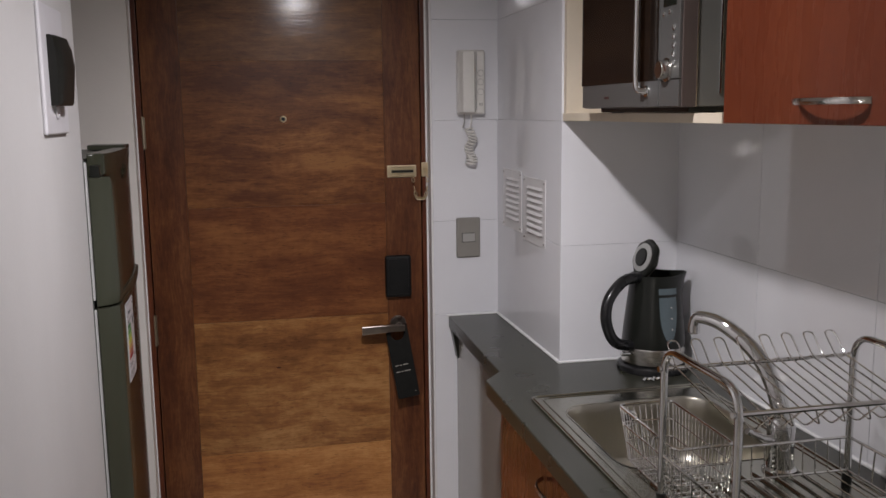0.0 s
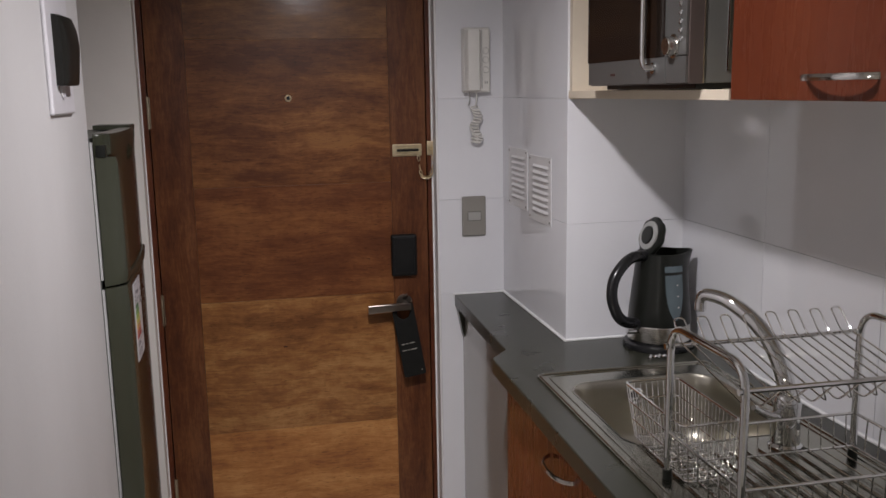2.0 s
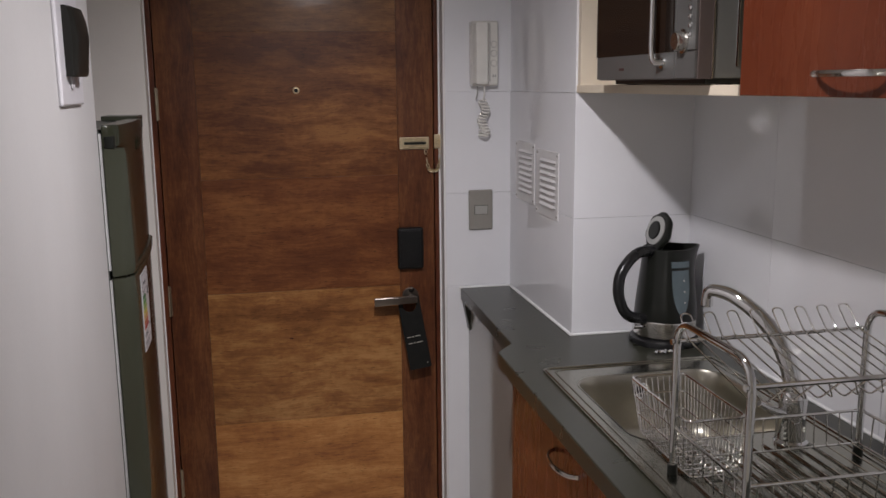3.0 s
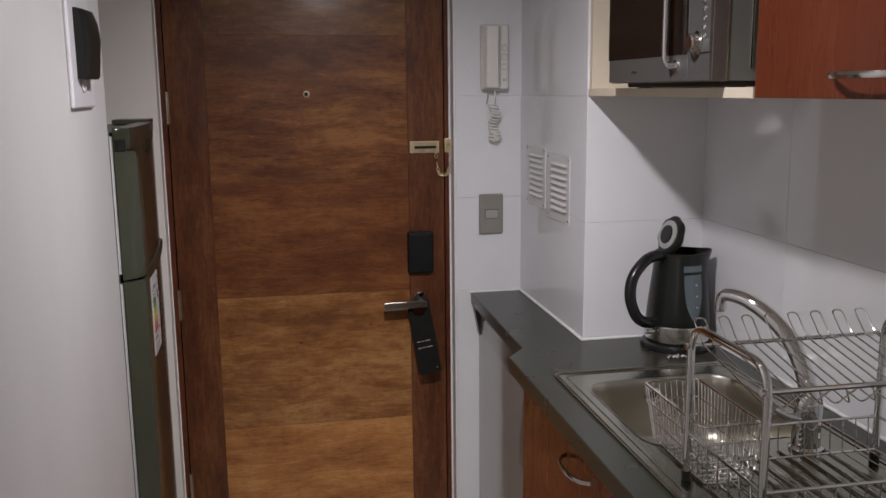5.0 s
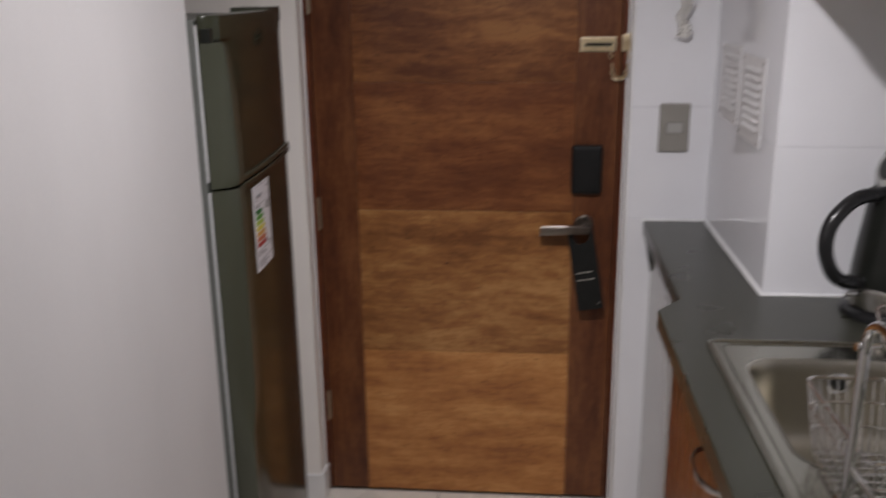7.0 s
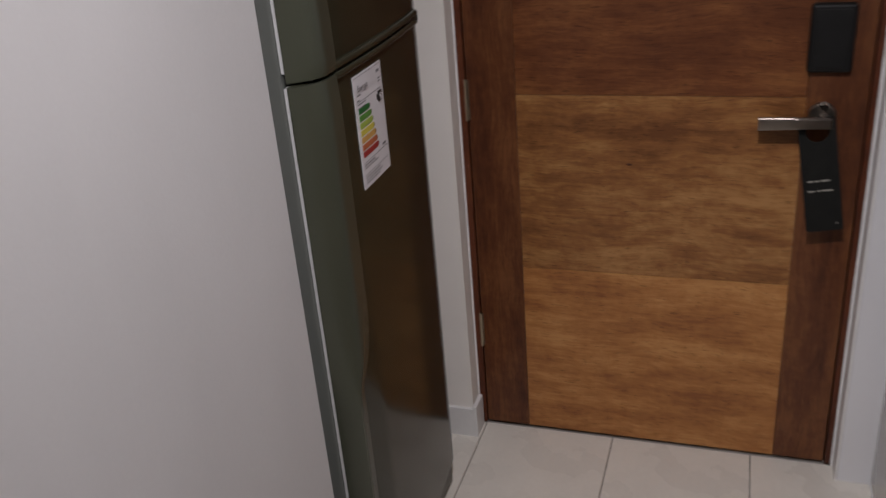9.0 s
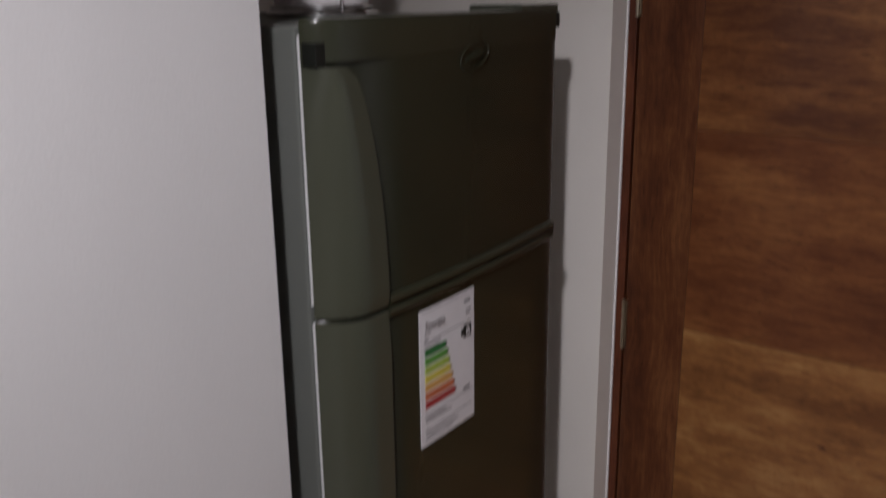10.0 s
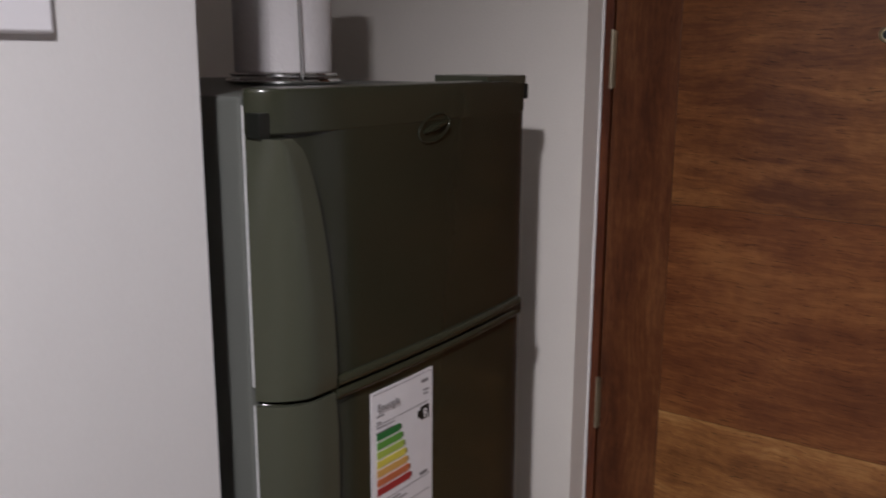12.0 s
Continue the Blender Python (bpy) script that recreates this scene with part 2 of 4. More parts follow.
# ---- mesh helpers ----
def link(name, bm, material, parent=None, label="", smooth=0.7):
    bmesh.ops.recalc_face_normals(bm, faces=bm.faces)
    me = bpy.data.meshes.new(name)
    bm.to_mesh(me)
    bm.free()
    if smooth:
        me.shade_smooth()
        me.set_sharp_from_angle(angle=smooth)
    me.materials.append(material)
    ob = new(name, me)
    if smooth:
        ob.modifiers.new("weighted_normal", "WEIGHTED_NORMAL").keep_sharp = True
    if parent:
        ob.parent = parent
    if label:
        ob["label"] = label
    return ob


def part(name, bm, material, parent, label=""):
    return link(name, bm, material, parent, label)


def thing(name, label, category, group="", at=(0, 0, 0)):
    ob = new(name)
    ob.empty_display_size = 0.05
    ob.location = at
    return tagged(ob, label, category, group)


def box(x0, x1, y0, y1, z0, z1, bevel=0.0, seg=2, bm=None):
    bm = bm or bmesh.new()
    c = ((x0 + x1) / 2, (y0 + y1) / 2, (z0 + z1) / 2)
    made = bmesh.ops.create_cube(bm, size=1, matrix=Matrix.Translation(c) @ Matrix.Diagonal((abs(x1 - x0), abs(y1 - y0), abs(z1 - z0), 1)))
    if bevel:
        edges = {e for v in made["verts"] for e in v.link_edges}
        bmesh.ops.bevel(bm, geom=list(edges), offset=bevel, segments=seg, affect="EDGES", profile=0.5)
    return bm


def cyl(r, h, m, r2=None, n=32, bevel=0.0):
    """A cylinder along local z from 0 to h at the pose m."""
    bm = bmesh.new()
    bmesh.ops.create_cone(bm, cap_ends=True, segments=n, radius1=r, radius2=r if r2 is None else r2, depth=h, matrix=m @ Matrix.Translation((0, 0, h / 2)))
    if bevel:
        rim = [e for e in bm.edges if len(e.link_faces) == 2 and any(len(f.verts) > 4 for f in e.link_faces)]
        bmesh.ops.bevel(bm, geom=rim, offset=bevel, segments=2, affect="EDGES", profile=0.5)
    return bm


def tube(points, r, n=8, closed=False, bm=None):
    """A round bar swept along points; r is one radius or one for each point."""
    bm = bm or bmesh.new()
    p = [Vector(q) for q in points]
    k = len(p)
    radii = r if isinstance(r, (list, tuple)) else [r] * k
    rings, up = [], None
    for i in range(k):
        a = p[i - 1] if (i or closed) else p[i]
        b = p[(i + 1) % k] if (i < k - 1 or closed) else p[i]
        t = (b - a).normalized()
        if up is None:
            up = t.orthogonal().normalized()
        up = (up - t * up.dot(t)).normalized()
        side = t.cross(up)
        rings.append([bm.verts.new(p[i] + radii[i] * (math.cos(2 * math.pi * j / n) * up + math.sin(2 * math.pi * j / n) * side)) for j in range(n)])
    for i in range(k if closed else k - 1):
        u, v = rings[i], rings[(i + 1) % k]
        for j in range(n):
            bm.faces.new((u[j], u[(j + 1) % n], v[(j + 1) % n], v[j]))
    if not closed:
        bm.faces.new(rings[0][::-1])
        bm.faces.new(rings[-1])
    return bm


def rounded(points, radius, n=5):
    """The corners of an open line of points, rounded."""
    p = [Vector(q) for q in points]
    out = [p[0]]
    for a, b, c in zip(p, p[1:], p[2:]):
        u, v = (a - b), (c - b)
        d = min(radius, u.length * 0.48, v.length * 0.48)
        s, e = b + u.normalized() * d, b + v.normalized() * d
        for i in range(n + 1):
            t = i / n
            out.append(s * (1 - t) ** 2 + b * 2 * t * (1 - t) + e * t * t)
    return out + [p[-1]]


def lathe(profile, m=Matrix(), n=40, squash=1.0):
    """A turned body from (radius, height) rows."""
    bm = bmesh.new()
    rings = []
    for r, z in profile:
        rings.append([bm.verts.new(m @ Vector((r * math.cos(2 * math.pi * j / n), squash * r * math.sin(2 * math.pi * j / n), z))) for j in range(n)])
    for u, v in zip(rings, rings[1:]):
        for j in range(n):
            bm.faces.new((u[j], u[(j + 1) % n], v[(j + 1) % n], v[j]))
    bm.faces.new(rings[0][::-1])
    bm.faces.new(rings[-1])
    return bm


def round_rect(x0, x1, y0, y1, r, n=6):
    """Corner-rounded outline, counter-clockwise."""
    out = []
    for cx, cy, a in ((x1 - r, y1 - r, 0), (x0 + r, y1 - r, 90), (x0 + r, y0 + r, 180), (x1 - r, y0 + r, 270)):
        out += [(cx + r * math.cos(radians(a + 90 * i / n)), cy + r * math.sin(radians(a + 90 * i / n))) for i in range(n + 1)]
    return out


def plate(outline, holes, z0, z1):
    """A slab of an outline with holes through it."""
    bm = bmesh.new()
    edges = []
    for loop in (outline, *holes):
        vs = [bm.verts.new((x, y, z1)) for x, y in loop]
        edges += [bm.edges.new((vs[i], vs[(i + 1) % len(vs)])) for i in range(len(vs))]
    bmesh.ops.triangle_fill(bm, use_beauty=True, edges=edges)
    made = bmesh.ops.extrude_face_region(bm, geom=list(bm.faces))
    bmesh.ops.translate(bm, verts=[v for v in made["geom"] if isinstance(v, bmesh.types.BMVert)], vec=(0, 0, z0 - z1))
    return bm


def loft(loops, close_last=True):
    """Skins equal-length loops of points; the last may be filled."""
    bm = bmesh.new()
    rings = [[bm.verts.new(q) for q in loop] for loop in loops]
    n = len(rings[0])
    for u, v in zip(rings, rings[1:]):
        for j in range(n):
            bm.faces.new((u[j], u[(j + 1) % n], v[(j + 1) % n], v[j]))
    if close_last:
        bm.faces.new(rings[-1])
    return bm


def structure(ob, label, category):
    return tagged(ob, label, category, kind="structure")


CEILING, BACK = 2.24, -6.0
END = -2.42   # where the passage opens into the room
WX = 1.395      # tiled side wall
CX, CY = 1.075, -0.605   # column corner
LX, LY = -0.030, -0.769  # partition end

# ---- shell ----
def slab(z0, z1):
    """The passage and the room behind it, in one sheet."""
    return box(-3.1, 1.6, BACK, END, z0, z1, bm=box(-0.95, 1.6, END, 0.3, z0, z1))


structure(link("floor", slab(-0.12, -0.006), FGROUT), "beige square ceramic floor tiles with dark joints", "floor")
structure(link("ceiling", slab(CEILING, CEILING + 0.1), CEIL), "plain white painted ceiling", "ceiling")
structure(link("wall_partition", box(-0.95, LX, END, LY, -0.006, CEILING), WALL), "off-white textured painted partition wall", "wall")
structure(link("wall_niche", box(-0.95, -0.80, LY, 0.0, -0.006, CEILING), NICHE), "plain off-white wall at the back of the fridge recess", "wall")
structure(link("wall_room_front", box(-3.1, -0.95, END - 0.1, END, -0.006, CEILING), NICHE), "plain off-white wall of the room", "wall")
structure(link("wall_room_side", box(-3.1, -3.0, BACK, END, -0.006, CEILING), NICHE), "plain off-white wall of the room", "wall")
structure(link("wall_back", box(-3.1, 1.6, BACK - 0.1, BACK, -0.006, CEILING), NICHE), "plain off-white wall closing the room", "wall")
wd = box(-0.95, -0.021, 0.0, 0.16, -0.006, CEILING)
box(-0.021, 0.858, 0.0, 0.16, 2.105, CEILING, bm=wd)
wall_door = structure(link("wall_door", wd, NICHE), "off-white painted wall round the entrance door", "wall")
wall_entry = structure(link("wall_entry", box(0.864, 1.6, 0.007, 0.16, -0.006, CEILING), GROUT), "white glazed tile wall beside the entrance door", "wall")
wall_column = structure(link("wall_column", box(CX + 0.007, 1.6, CY + 0.007, 0.007, -0.006, CEILING), GROUT), "white tiled column in the kitchen corner", "wall")
wall_side = structure(link("wall_side", box(WX + 0.007, 1.6, BACK, CY + 0.007, -0.006, CEILING), GROUT), "white glazed tile wall behind the kitchen counter", "wall")
structure(link("wall_corridor", box(-0.95, 1.6, 0.16, 0.3, -0.006, CEILING), NICHE), "plain wall closing the doorway behind the door", "wall")
rv = box(0.858, 0.864, 0.0, 0.16, -0.006, 2.1)
structure(link("trim", rv, TRIM), "white caulked edge beside the door frame", "trim")

# ---- entrance door ----
DY = 0.06
df = box(-0.021, -0.003, DY - 0.002, 0.16, 0.0, 2.08, 0.002)
door_frame = thing("door_frame", "reddish brown varnished wooden door frame", "door frame")
structure(door_frame, "reddish brown varnished wooden door frame", "door frame")
part("jamb", df, FRAME, door_frame)
part("jamb", box(0.840, 0.858, DY - 0.002, 0.16, 0.0, 2.08, 0.002), FRAME, door_frame)
part("head", box(-0.003, 0.840, DY - 0.002, 0.16, 2.062, 2.10, 0.002), FRAME, door_frame)
for x0 in (-0.024, 0.853):
    part("caulk_line", box(x0, x0 + 0.006, DY - 0.006, DY - 0.002, 0.0, 2.1), CAULK, door_frame, "thin white caulk line")

door = thing("door_1", "closed brown varnished wooden entrance door with horizontal grain", "door")
structure(door, "closed brown varnished wooden entrance door with horizontal grain", "door")
part("stile", box(0.0, 0.113, DY, DY + 0.04, 0.006, 2.058, 0.002), STILE, door)
part("stile", box(0.722, 0.837, DY, DY + 0.04, 0.006, 2.058, 0.002), STILE, door)
for z0, z1, m in ((0.006, 0.4745, BOARD_B), (0.4755, 0.9055, BOARD_A), (0.9065, 1.2657, BOARD_C), (1.2662, 1.7107, BOARD_D), (1.7112, 2.058, BOARD_E)):
    part("board", box(0.1133, 0.7217, DY + 0.0010, DY + 0.04, z0, z1, 0.0004), m, door)
# hinges
for z0 in (1.452, 0.848, 0.244):
    h = part("hinge", box(-0.0040, 0.0045, DY - 0.0045, DY - 0.0005, z0, z0 + 0.092), HINGE, door)
    part("knuckle", tube([(-0.001, DY - 0.006, z0 - 0.002), (-0.001, DY - 0.006, z0 + 0.094)], 0.0036, 12), HINGE, h)
peep = part("peephole", lathe([(0.0105, 0), (0.0105, 0.003), (0.008, 0.005), (0.0062, 0.005), (0.0062, 0.001)], pose(0.411, DY, 1.534, 90)), BRASS, door)
part("knot", cyl(0.0045, 0.0012, pose(0.366, DY + 0.0012, 0.749, 90) @ Matrix.Diagonal((1.5, 0.6, 1, 1)), n=12), FRAME, door, "small dark knot")
part("lens", cyl(0.0060, 0.003, pose(0.411, DY, 1.534, 90)), GLOSSBLACK, peep)
# lever lock and card reader
rd = part("card_reader", box(0.714, 0.798, DY - 0.022, DY, 0.961, 1.097, 0.008, 3), READER, door, "black plastic card reader")
part("reader_face", box(0.724, 0.788, DY - 0.0245, DY - 0.020, 0.972, 1.087, 0.002), READER, rd)
rose = part("rose", cyl(0.0265, 0.012, pose(0.753, DY, 0.872, 90), bevel=0.004), NICKEL, door)
part("rose_screw_cap", cyl(0.010, 0.004, pose(0.756, DY - 0.008, 0.891, 90), bevel=0.001), CHROME, rose)
part("spindle", cyl(0.011, 0.05, pose(0.755, DY, 0.866, 90), bevel=0.001), NICKEL, rose)
rows = []
for i in range(15):
    t = i / 14
    x = 0.768 - 0.137 * t
    hgt = 0.0112 + 0.0022 * t
    z = 0.868 - 0.004 * t + 0.002 * math.sin(3 * t)
    y = DY - 0.052 - 0.004 * math.sin(math.pi * t)
    rows.append([(x, y - 0.0062 * a, z + hgt * b) for a, b in ((1, -0.7), (1, 0.7), (0.5, 1), (-0.5, 1), (-1, 0.7), (-1, -0.7), (-0.5, -1), (0.5, -1))])
lb = loft(rows)
lb.faces.new(lb.verts[:8])
part("lever", lb, NICKEL, door, "satin nickel lever handle")
# chain latch
lat = part("chain_track", box(0.728, 0.822, DY - 0.006, DY, 1.346, 1.384, 0.002), BRASS, door, "pale brass door chain track")
part("slot", box(0.742, 0.812, DY - 0.0075, DY - 0.004, 1.361, 1.369), BLACK, lat)
for zz in (1.351, 1.358, 1.372, 1.379):
    part("slot_rim", tube([(0.740, DY - 0.007, zz), (0.814, DY - 0.007, zz)], 0.0016, 6), BRASS, lat)
keep = part("chain_keeper", box(0.838, 0.862, DY - 0.010, DY - 0.002, 1.347, 1.392, 0.003), BRASS, door_frame, "pale brass chain keeper")
part("keeper_ring", tube([(0.850 + 0.006 * math.cos(a * math.pi / 6), DY - 0.016, 1.369 + 0.006 * math.sin(a * math.pi / 6)) for a in range(12)], 0.002, 6, True), BRASS, keep)
chain = thing("door_chain", "slack pale brass security chain hanging on the door", "door chain")
ca, cb = Vector((0.812, DY - 0.012, 1.362)), Vector((0.853, DY - 0.020, 1.362))
n_links = 15
for i in range(n_links):
    t = (i + 0.5) / n_links
    s = 2 * t - 1
    c = ca.lerp(cb, t) + Vector((0.004 * s, -0.003, -0.084 * (1 - s ** 4) ** 0.9))
    t2 = t + 0.02
    s2 = 2 * t2 - 1
    c2 = ca.lerp(cb, t2) + Vector((0.004 * s2, -0.003, -0.084 * max(0, 1 - s2 ** 4) ** 0.9))
    d = (c2 - c).normalized()
    w = Vector((0, 1, 0)) if i % 2 else d.cross(Vector((0, 1, 0))).normalized()
    loop = [c + d * 0.0085 * math.cos(a * math.pi / 5) + w * 0.0042 * math.sin(a * math.pi / 5) for a in range(10)]
    part("chain_link", tube(loop, 0.0014, 5, True), BRASS, chain)
# door hanger
hang = thing("door_hanger", "black cardboard door hanger on the lever handle", "door hanger")
tilt = Matrix.Translation((0.745, DY - 0.036, 0.845)) @ Matrix.Rotation(radians(-9), 4, "Y") @ Matrix.Rotation(radians(-5), 4, "X")
hb = plate(round_rect(-0.036, 0.036, -0.212, 0.028, 0.006), [[(0.021 * math.cos(-a * math.pi / 8), 0.021 * math.sin(-a * math.pi / 8)) for a in range(16)]], -0.0006, 0.0006)
bmesh.ops.transform(hb, matrix=tilt @ Matrix.Rotation(radians(90), 4, "X"), verts=hb.verts)
card = part("card", hb, CARD, hang)
for k, (z, words) in enumerate(((-0.103, (0.011, 0.007, 0.017)), (-0.124, (0.013, 0.006, 0.020)))):
    x = -0.026
    for w in words:
        bb = box(x, x + w, -0.0016, -0.0008, z - 0.0015, z + 0.0015)
        bmesh.ops.transform(bb, matrix=tilt, verts=bb.verts)
        part("print_bar", bb, INK, card)
        x += w + 0.004
dot = cyl(0.0018, 0.001, tilt @ pose(0.024, -0.0008, -0.196, 90), n=10)
part("print_bar", dot, INK, card)

# baseboard at the foot of the wall beside the door
structure(link("baseboard", box(-0.12, -0.017, -0.012, 0.0, -0.004, 0.085, 0.004), TRIM), "short white painted baseboard beside the door", "baseboard")
structure(link("baseboard", box(-0.021, -0.009, -0.012, DY - 0.008, -0.004, 0.092, 0.003), TRIM), "white baseboard return in the door reveal", "baseboard")

# ---- wall fittings by the door ----
sw = thing("light_switch", "taupe plastic light switch plate on the tiles", "light switch")
part("plate", box(0.937, 1.015, -0.009, 0.0, 1.089, 1.217, 0.005, 3), GREYPLATE, sw)
part("rocker_gap", box(0.9548, 0.9982, -0.0096, -0.008, 1.1388, 1.1682), BLACK, sw, "thin dark gap round the rocker")
part("rocker", box(0.956, 0.997, -0.0125, -0.008, 1.140, 1.167, 0.0015), PHONEGREY, sw, "paler rocker key")

ph = thing("intercom_phone", "ivory plastic intercom receiver on the wall", "intercom phone")
body = part("base", box(0.941, 1.027, -0.034, 0.0, 1.541, 1.737, 0.007, 3), PHONE, ph)
hs = loft([[(0.969 + w * x, y, z) for x, y in ((-1, -0.030), (-1, -0.046), (-0.7, -0.058), (0, -0.061), (0.7, -0.058), (1, -0.046), (1, -0.030))]
           for z, w in ((1.549, 0.023), (1.553, 0.0250), (1.60, 0.0240), (1.68, 0.0240), (1.725, 0.0250), (1.730, 0.023))])
hs.faces.new(hs.verts[:7])
part("receiver", hs, PHONE, ph, "ivory curved receiver")
part("receiver_slot", box(0.952, 0.9545, -0.0355, -0.030, 1.69, 1.725), PHONEGREY, body)
part("seam", box(0.9985, 1.0005, -0.0352, -0.030, 1.553, 1.73), PHONEGREY, body)
for z in (1.667, 1.640, 1.610):
    b = part("button", cyl(0.0085, 0.004, pose(1.012, -0.032, z, 90), bevel=0.001, n=20), PHONE, body)
    part("button_ring", tube([(1.012 + 0.0093 * math.cos(a * math.pi / 9), -0.0345, z + 0.0093 * math.sin(a * math.pi / 9)) for a in range(18)], 0.0008, 5, True), PHONEGREY, b)
for x in (1.008, 1.0145):
    part("grille_slot", box(x, x + 0.0035, -0.0348, -0.030, 1.568, 1.576), PHONEGREY, body)
cord = thing("phone_cord", "tangled coiled ivory telephone cord under the intercom", "phone cord")
pts = rounded([(0.982, -0.030, 1.545), (0.983, -0.032, 1.52), (0.978, -0.030, 1.497)], 0.01)
turns, steps = 15, 14
lane = rounded([(0.976, -0.026, 1.497), (0.992, -0.026, 1.462), (0.972, -0.022, 1.44), (0.992, -0.024, 1.398), (0.978, -0.022, 1.385), (0.984, -0.020, 1.415)], 0.02, 6)
path = []
lens_ = [0.0]
for a, b in zip(lane, lane[1:]):
    lens_.append(lens_[-1] + (b - a).length)
for i in range(turns * steps):
    s = lens_[-1] * i / (turns * steps - 1)
    k = max(j for j in range(len(lens_) - 1) if lens_[j] <= s + 1e-9)
    u = (s - lens_[k]) / max(1e-9, lens_[k + 1] - lens_[k])
    a = 2 * math.pi * i / steps
    path.append(lane[k].lerp(lane[k + 1], u) + Vector((0.0128 * math.cos(a), 0.0100 * math.sin(a), 0.003 * math.sin(a))))
part("lead", tube(pts, 0.0022, 6), PHONE, cord)
part("lead", tube([(0.960, -0.028, 1.545), (0.962, -0.026, 1.52), (0.958, -0.02, 1.50)], 0.0018, 6), PHONEGREY, cord)
part("coil", tube(path, 0.0030, 6), PHONE, cord)

# ventilation grilles on the side of the column
def grille(y0, y1, z0, z1):
    """A thin plate with eight pressed hoods, open below."""
    g = thing("vent_grille", "white enamelled wall vent with eight pressed louvres", "vent grille", "wall vents")
    part("plate", box(CX - 0.0018, CX + 0.0005, y0, y1, z0, z1, 0.0006), VENT, g)
    n, a, b = 8, z0 + 0.024, z1 - 0.020
    ya, yb = y0 + 0.022, y1 - 0.036
    step = (b - a) / n
    for i in range(n):
        z = a + step * i
        hood = loft([[(CX - 0.0016 - 0.0060 * d * k, y, z + step * t) for t, d in ((0.80, 0.0), (0.62, 0.55), (0.40, 1.0), (0.37, 0.9), (0.37, 0.0))]
                     for y, k in ((ya, 0.1), (ya + 0.008, 0.85), (ya + 0.016, 1.0), (yb - 0.016, 1.0), (yb - 0.008, 0.85), (yb, 0.1))])
        hood.faces.new(hood.verts[:5])
        part("louvre", hood, VENT, g)
        # dark strip on the uncut plate stands for the shade beneath the hood
        part("slit_shade", box(CX - 0.0024, CX - 0.0014, ya + 0.004, yb - 0.004, z + step * 0.24, z + step * 0.375), SHADE, g, "dark strip for the shade in the slot under the louvre")
    for yy in (y0 + 0.010, y1 - 0.010):
        for zz in (z0 + 0.010, z1 - 0.010):
            part("screw", cyl(0.0032, 0.002, pose(CX - 0.0012, yy, zz, 0, -90), n=10), NICKEL, g)


grille(-0.265, -0.070, 1.198, 1.376)
grille(-0.483, -0.285, 1.182, 1.366)

# ---- distribution panel on the partition ----
pn = thing("fuse_panel", "white plastic fuse panel with a smoked cover on the wall", "fuse panel")
part("plate", box(LX, LX + 0.008, -1.098, -0.915, 1.518, 1.744, 0.004, 3), PANELWHITE, pn)
cv = loft([[(LX + 0.007 + d * k, y, z) for y, d in ((-1.058, 0.0), (-1.058, 0.014), (-1.044, 0.022), (-0.985, 0.028), (-0.969, 0.024), (-0.968, 0.0))]
           for z, k in ((1.569, 0.80), (1.574, 0.92), (1.600, 1.0), (1.638, 1.12), (1.667, 1.0), (1.688, 0.75), (1.691, 0.5))])
cv.faces.new(cv.verts[:6])
part("cover", cv, PANELDARK, pn, "smoked brown hinged cover")
part("grip_notch", lathe([(0.017, 0), (0.017, 0.003), (0.013, 0.0045), (0.006, 0.002)], pose(LX + 0.0075, -1.018, 1.563, 0, 90)), PANELWHITE, pn)

# ---- fridge in the recess ----
FY0, FY1, FZ = -0.715, -0.199, 1.470
fridge = thing("fridge", "olive grey two-door fridge with rounded glossy doors", "fridge")
part("cabinet", box(-0.64, -0.038, FY0, FY1, 0.02, 1.462, 0.006), SIDE, fridge)
part("gasket", box(-0.038, -0.031, FY0 + 0.003, FY1 - 0.008, 0.09, 1.128), GASKET, fridge, "pale rubber door gasket")
part("gasket", box(-0.038, -0.031, FY0 + 0.003, FY1 - 0.008, 1.150, 1.452), GASKET, fridge, "pale rubber door gasket")


def front(y):
    """The bowed front of the doors."""
    return 0.0037 + 0.008 * (1 - ((y + 0.43) / 0.225) ** 2) - 0.04 * (y + 0.63)


def door_loop(z, inset=0.0, tuck=0.0):
    pts = [(-0.031, FY1 - inset), (-0.020, FY1 - inset)]
    ys = [FY1 - 0.006 - inset - i * (0.405 - inset) / 16 for i in range(17)]
    pts += [(front(y) - tuck, y) for y in ys]
    pts += [(0.0005 - tuck, FY0 + 0.070 + inset), (-0.0025 - tuck, FY0 + 0.040), (-0.013, FY0 + 0.012 + inset), (-0.031, FY0 + inset)]
    return [(x, y, z) for x, y in pts]


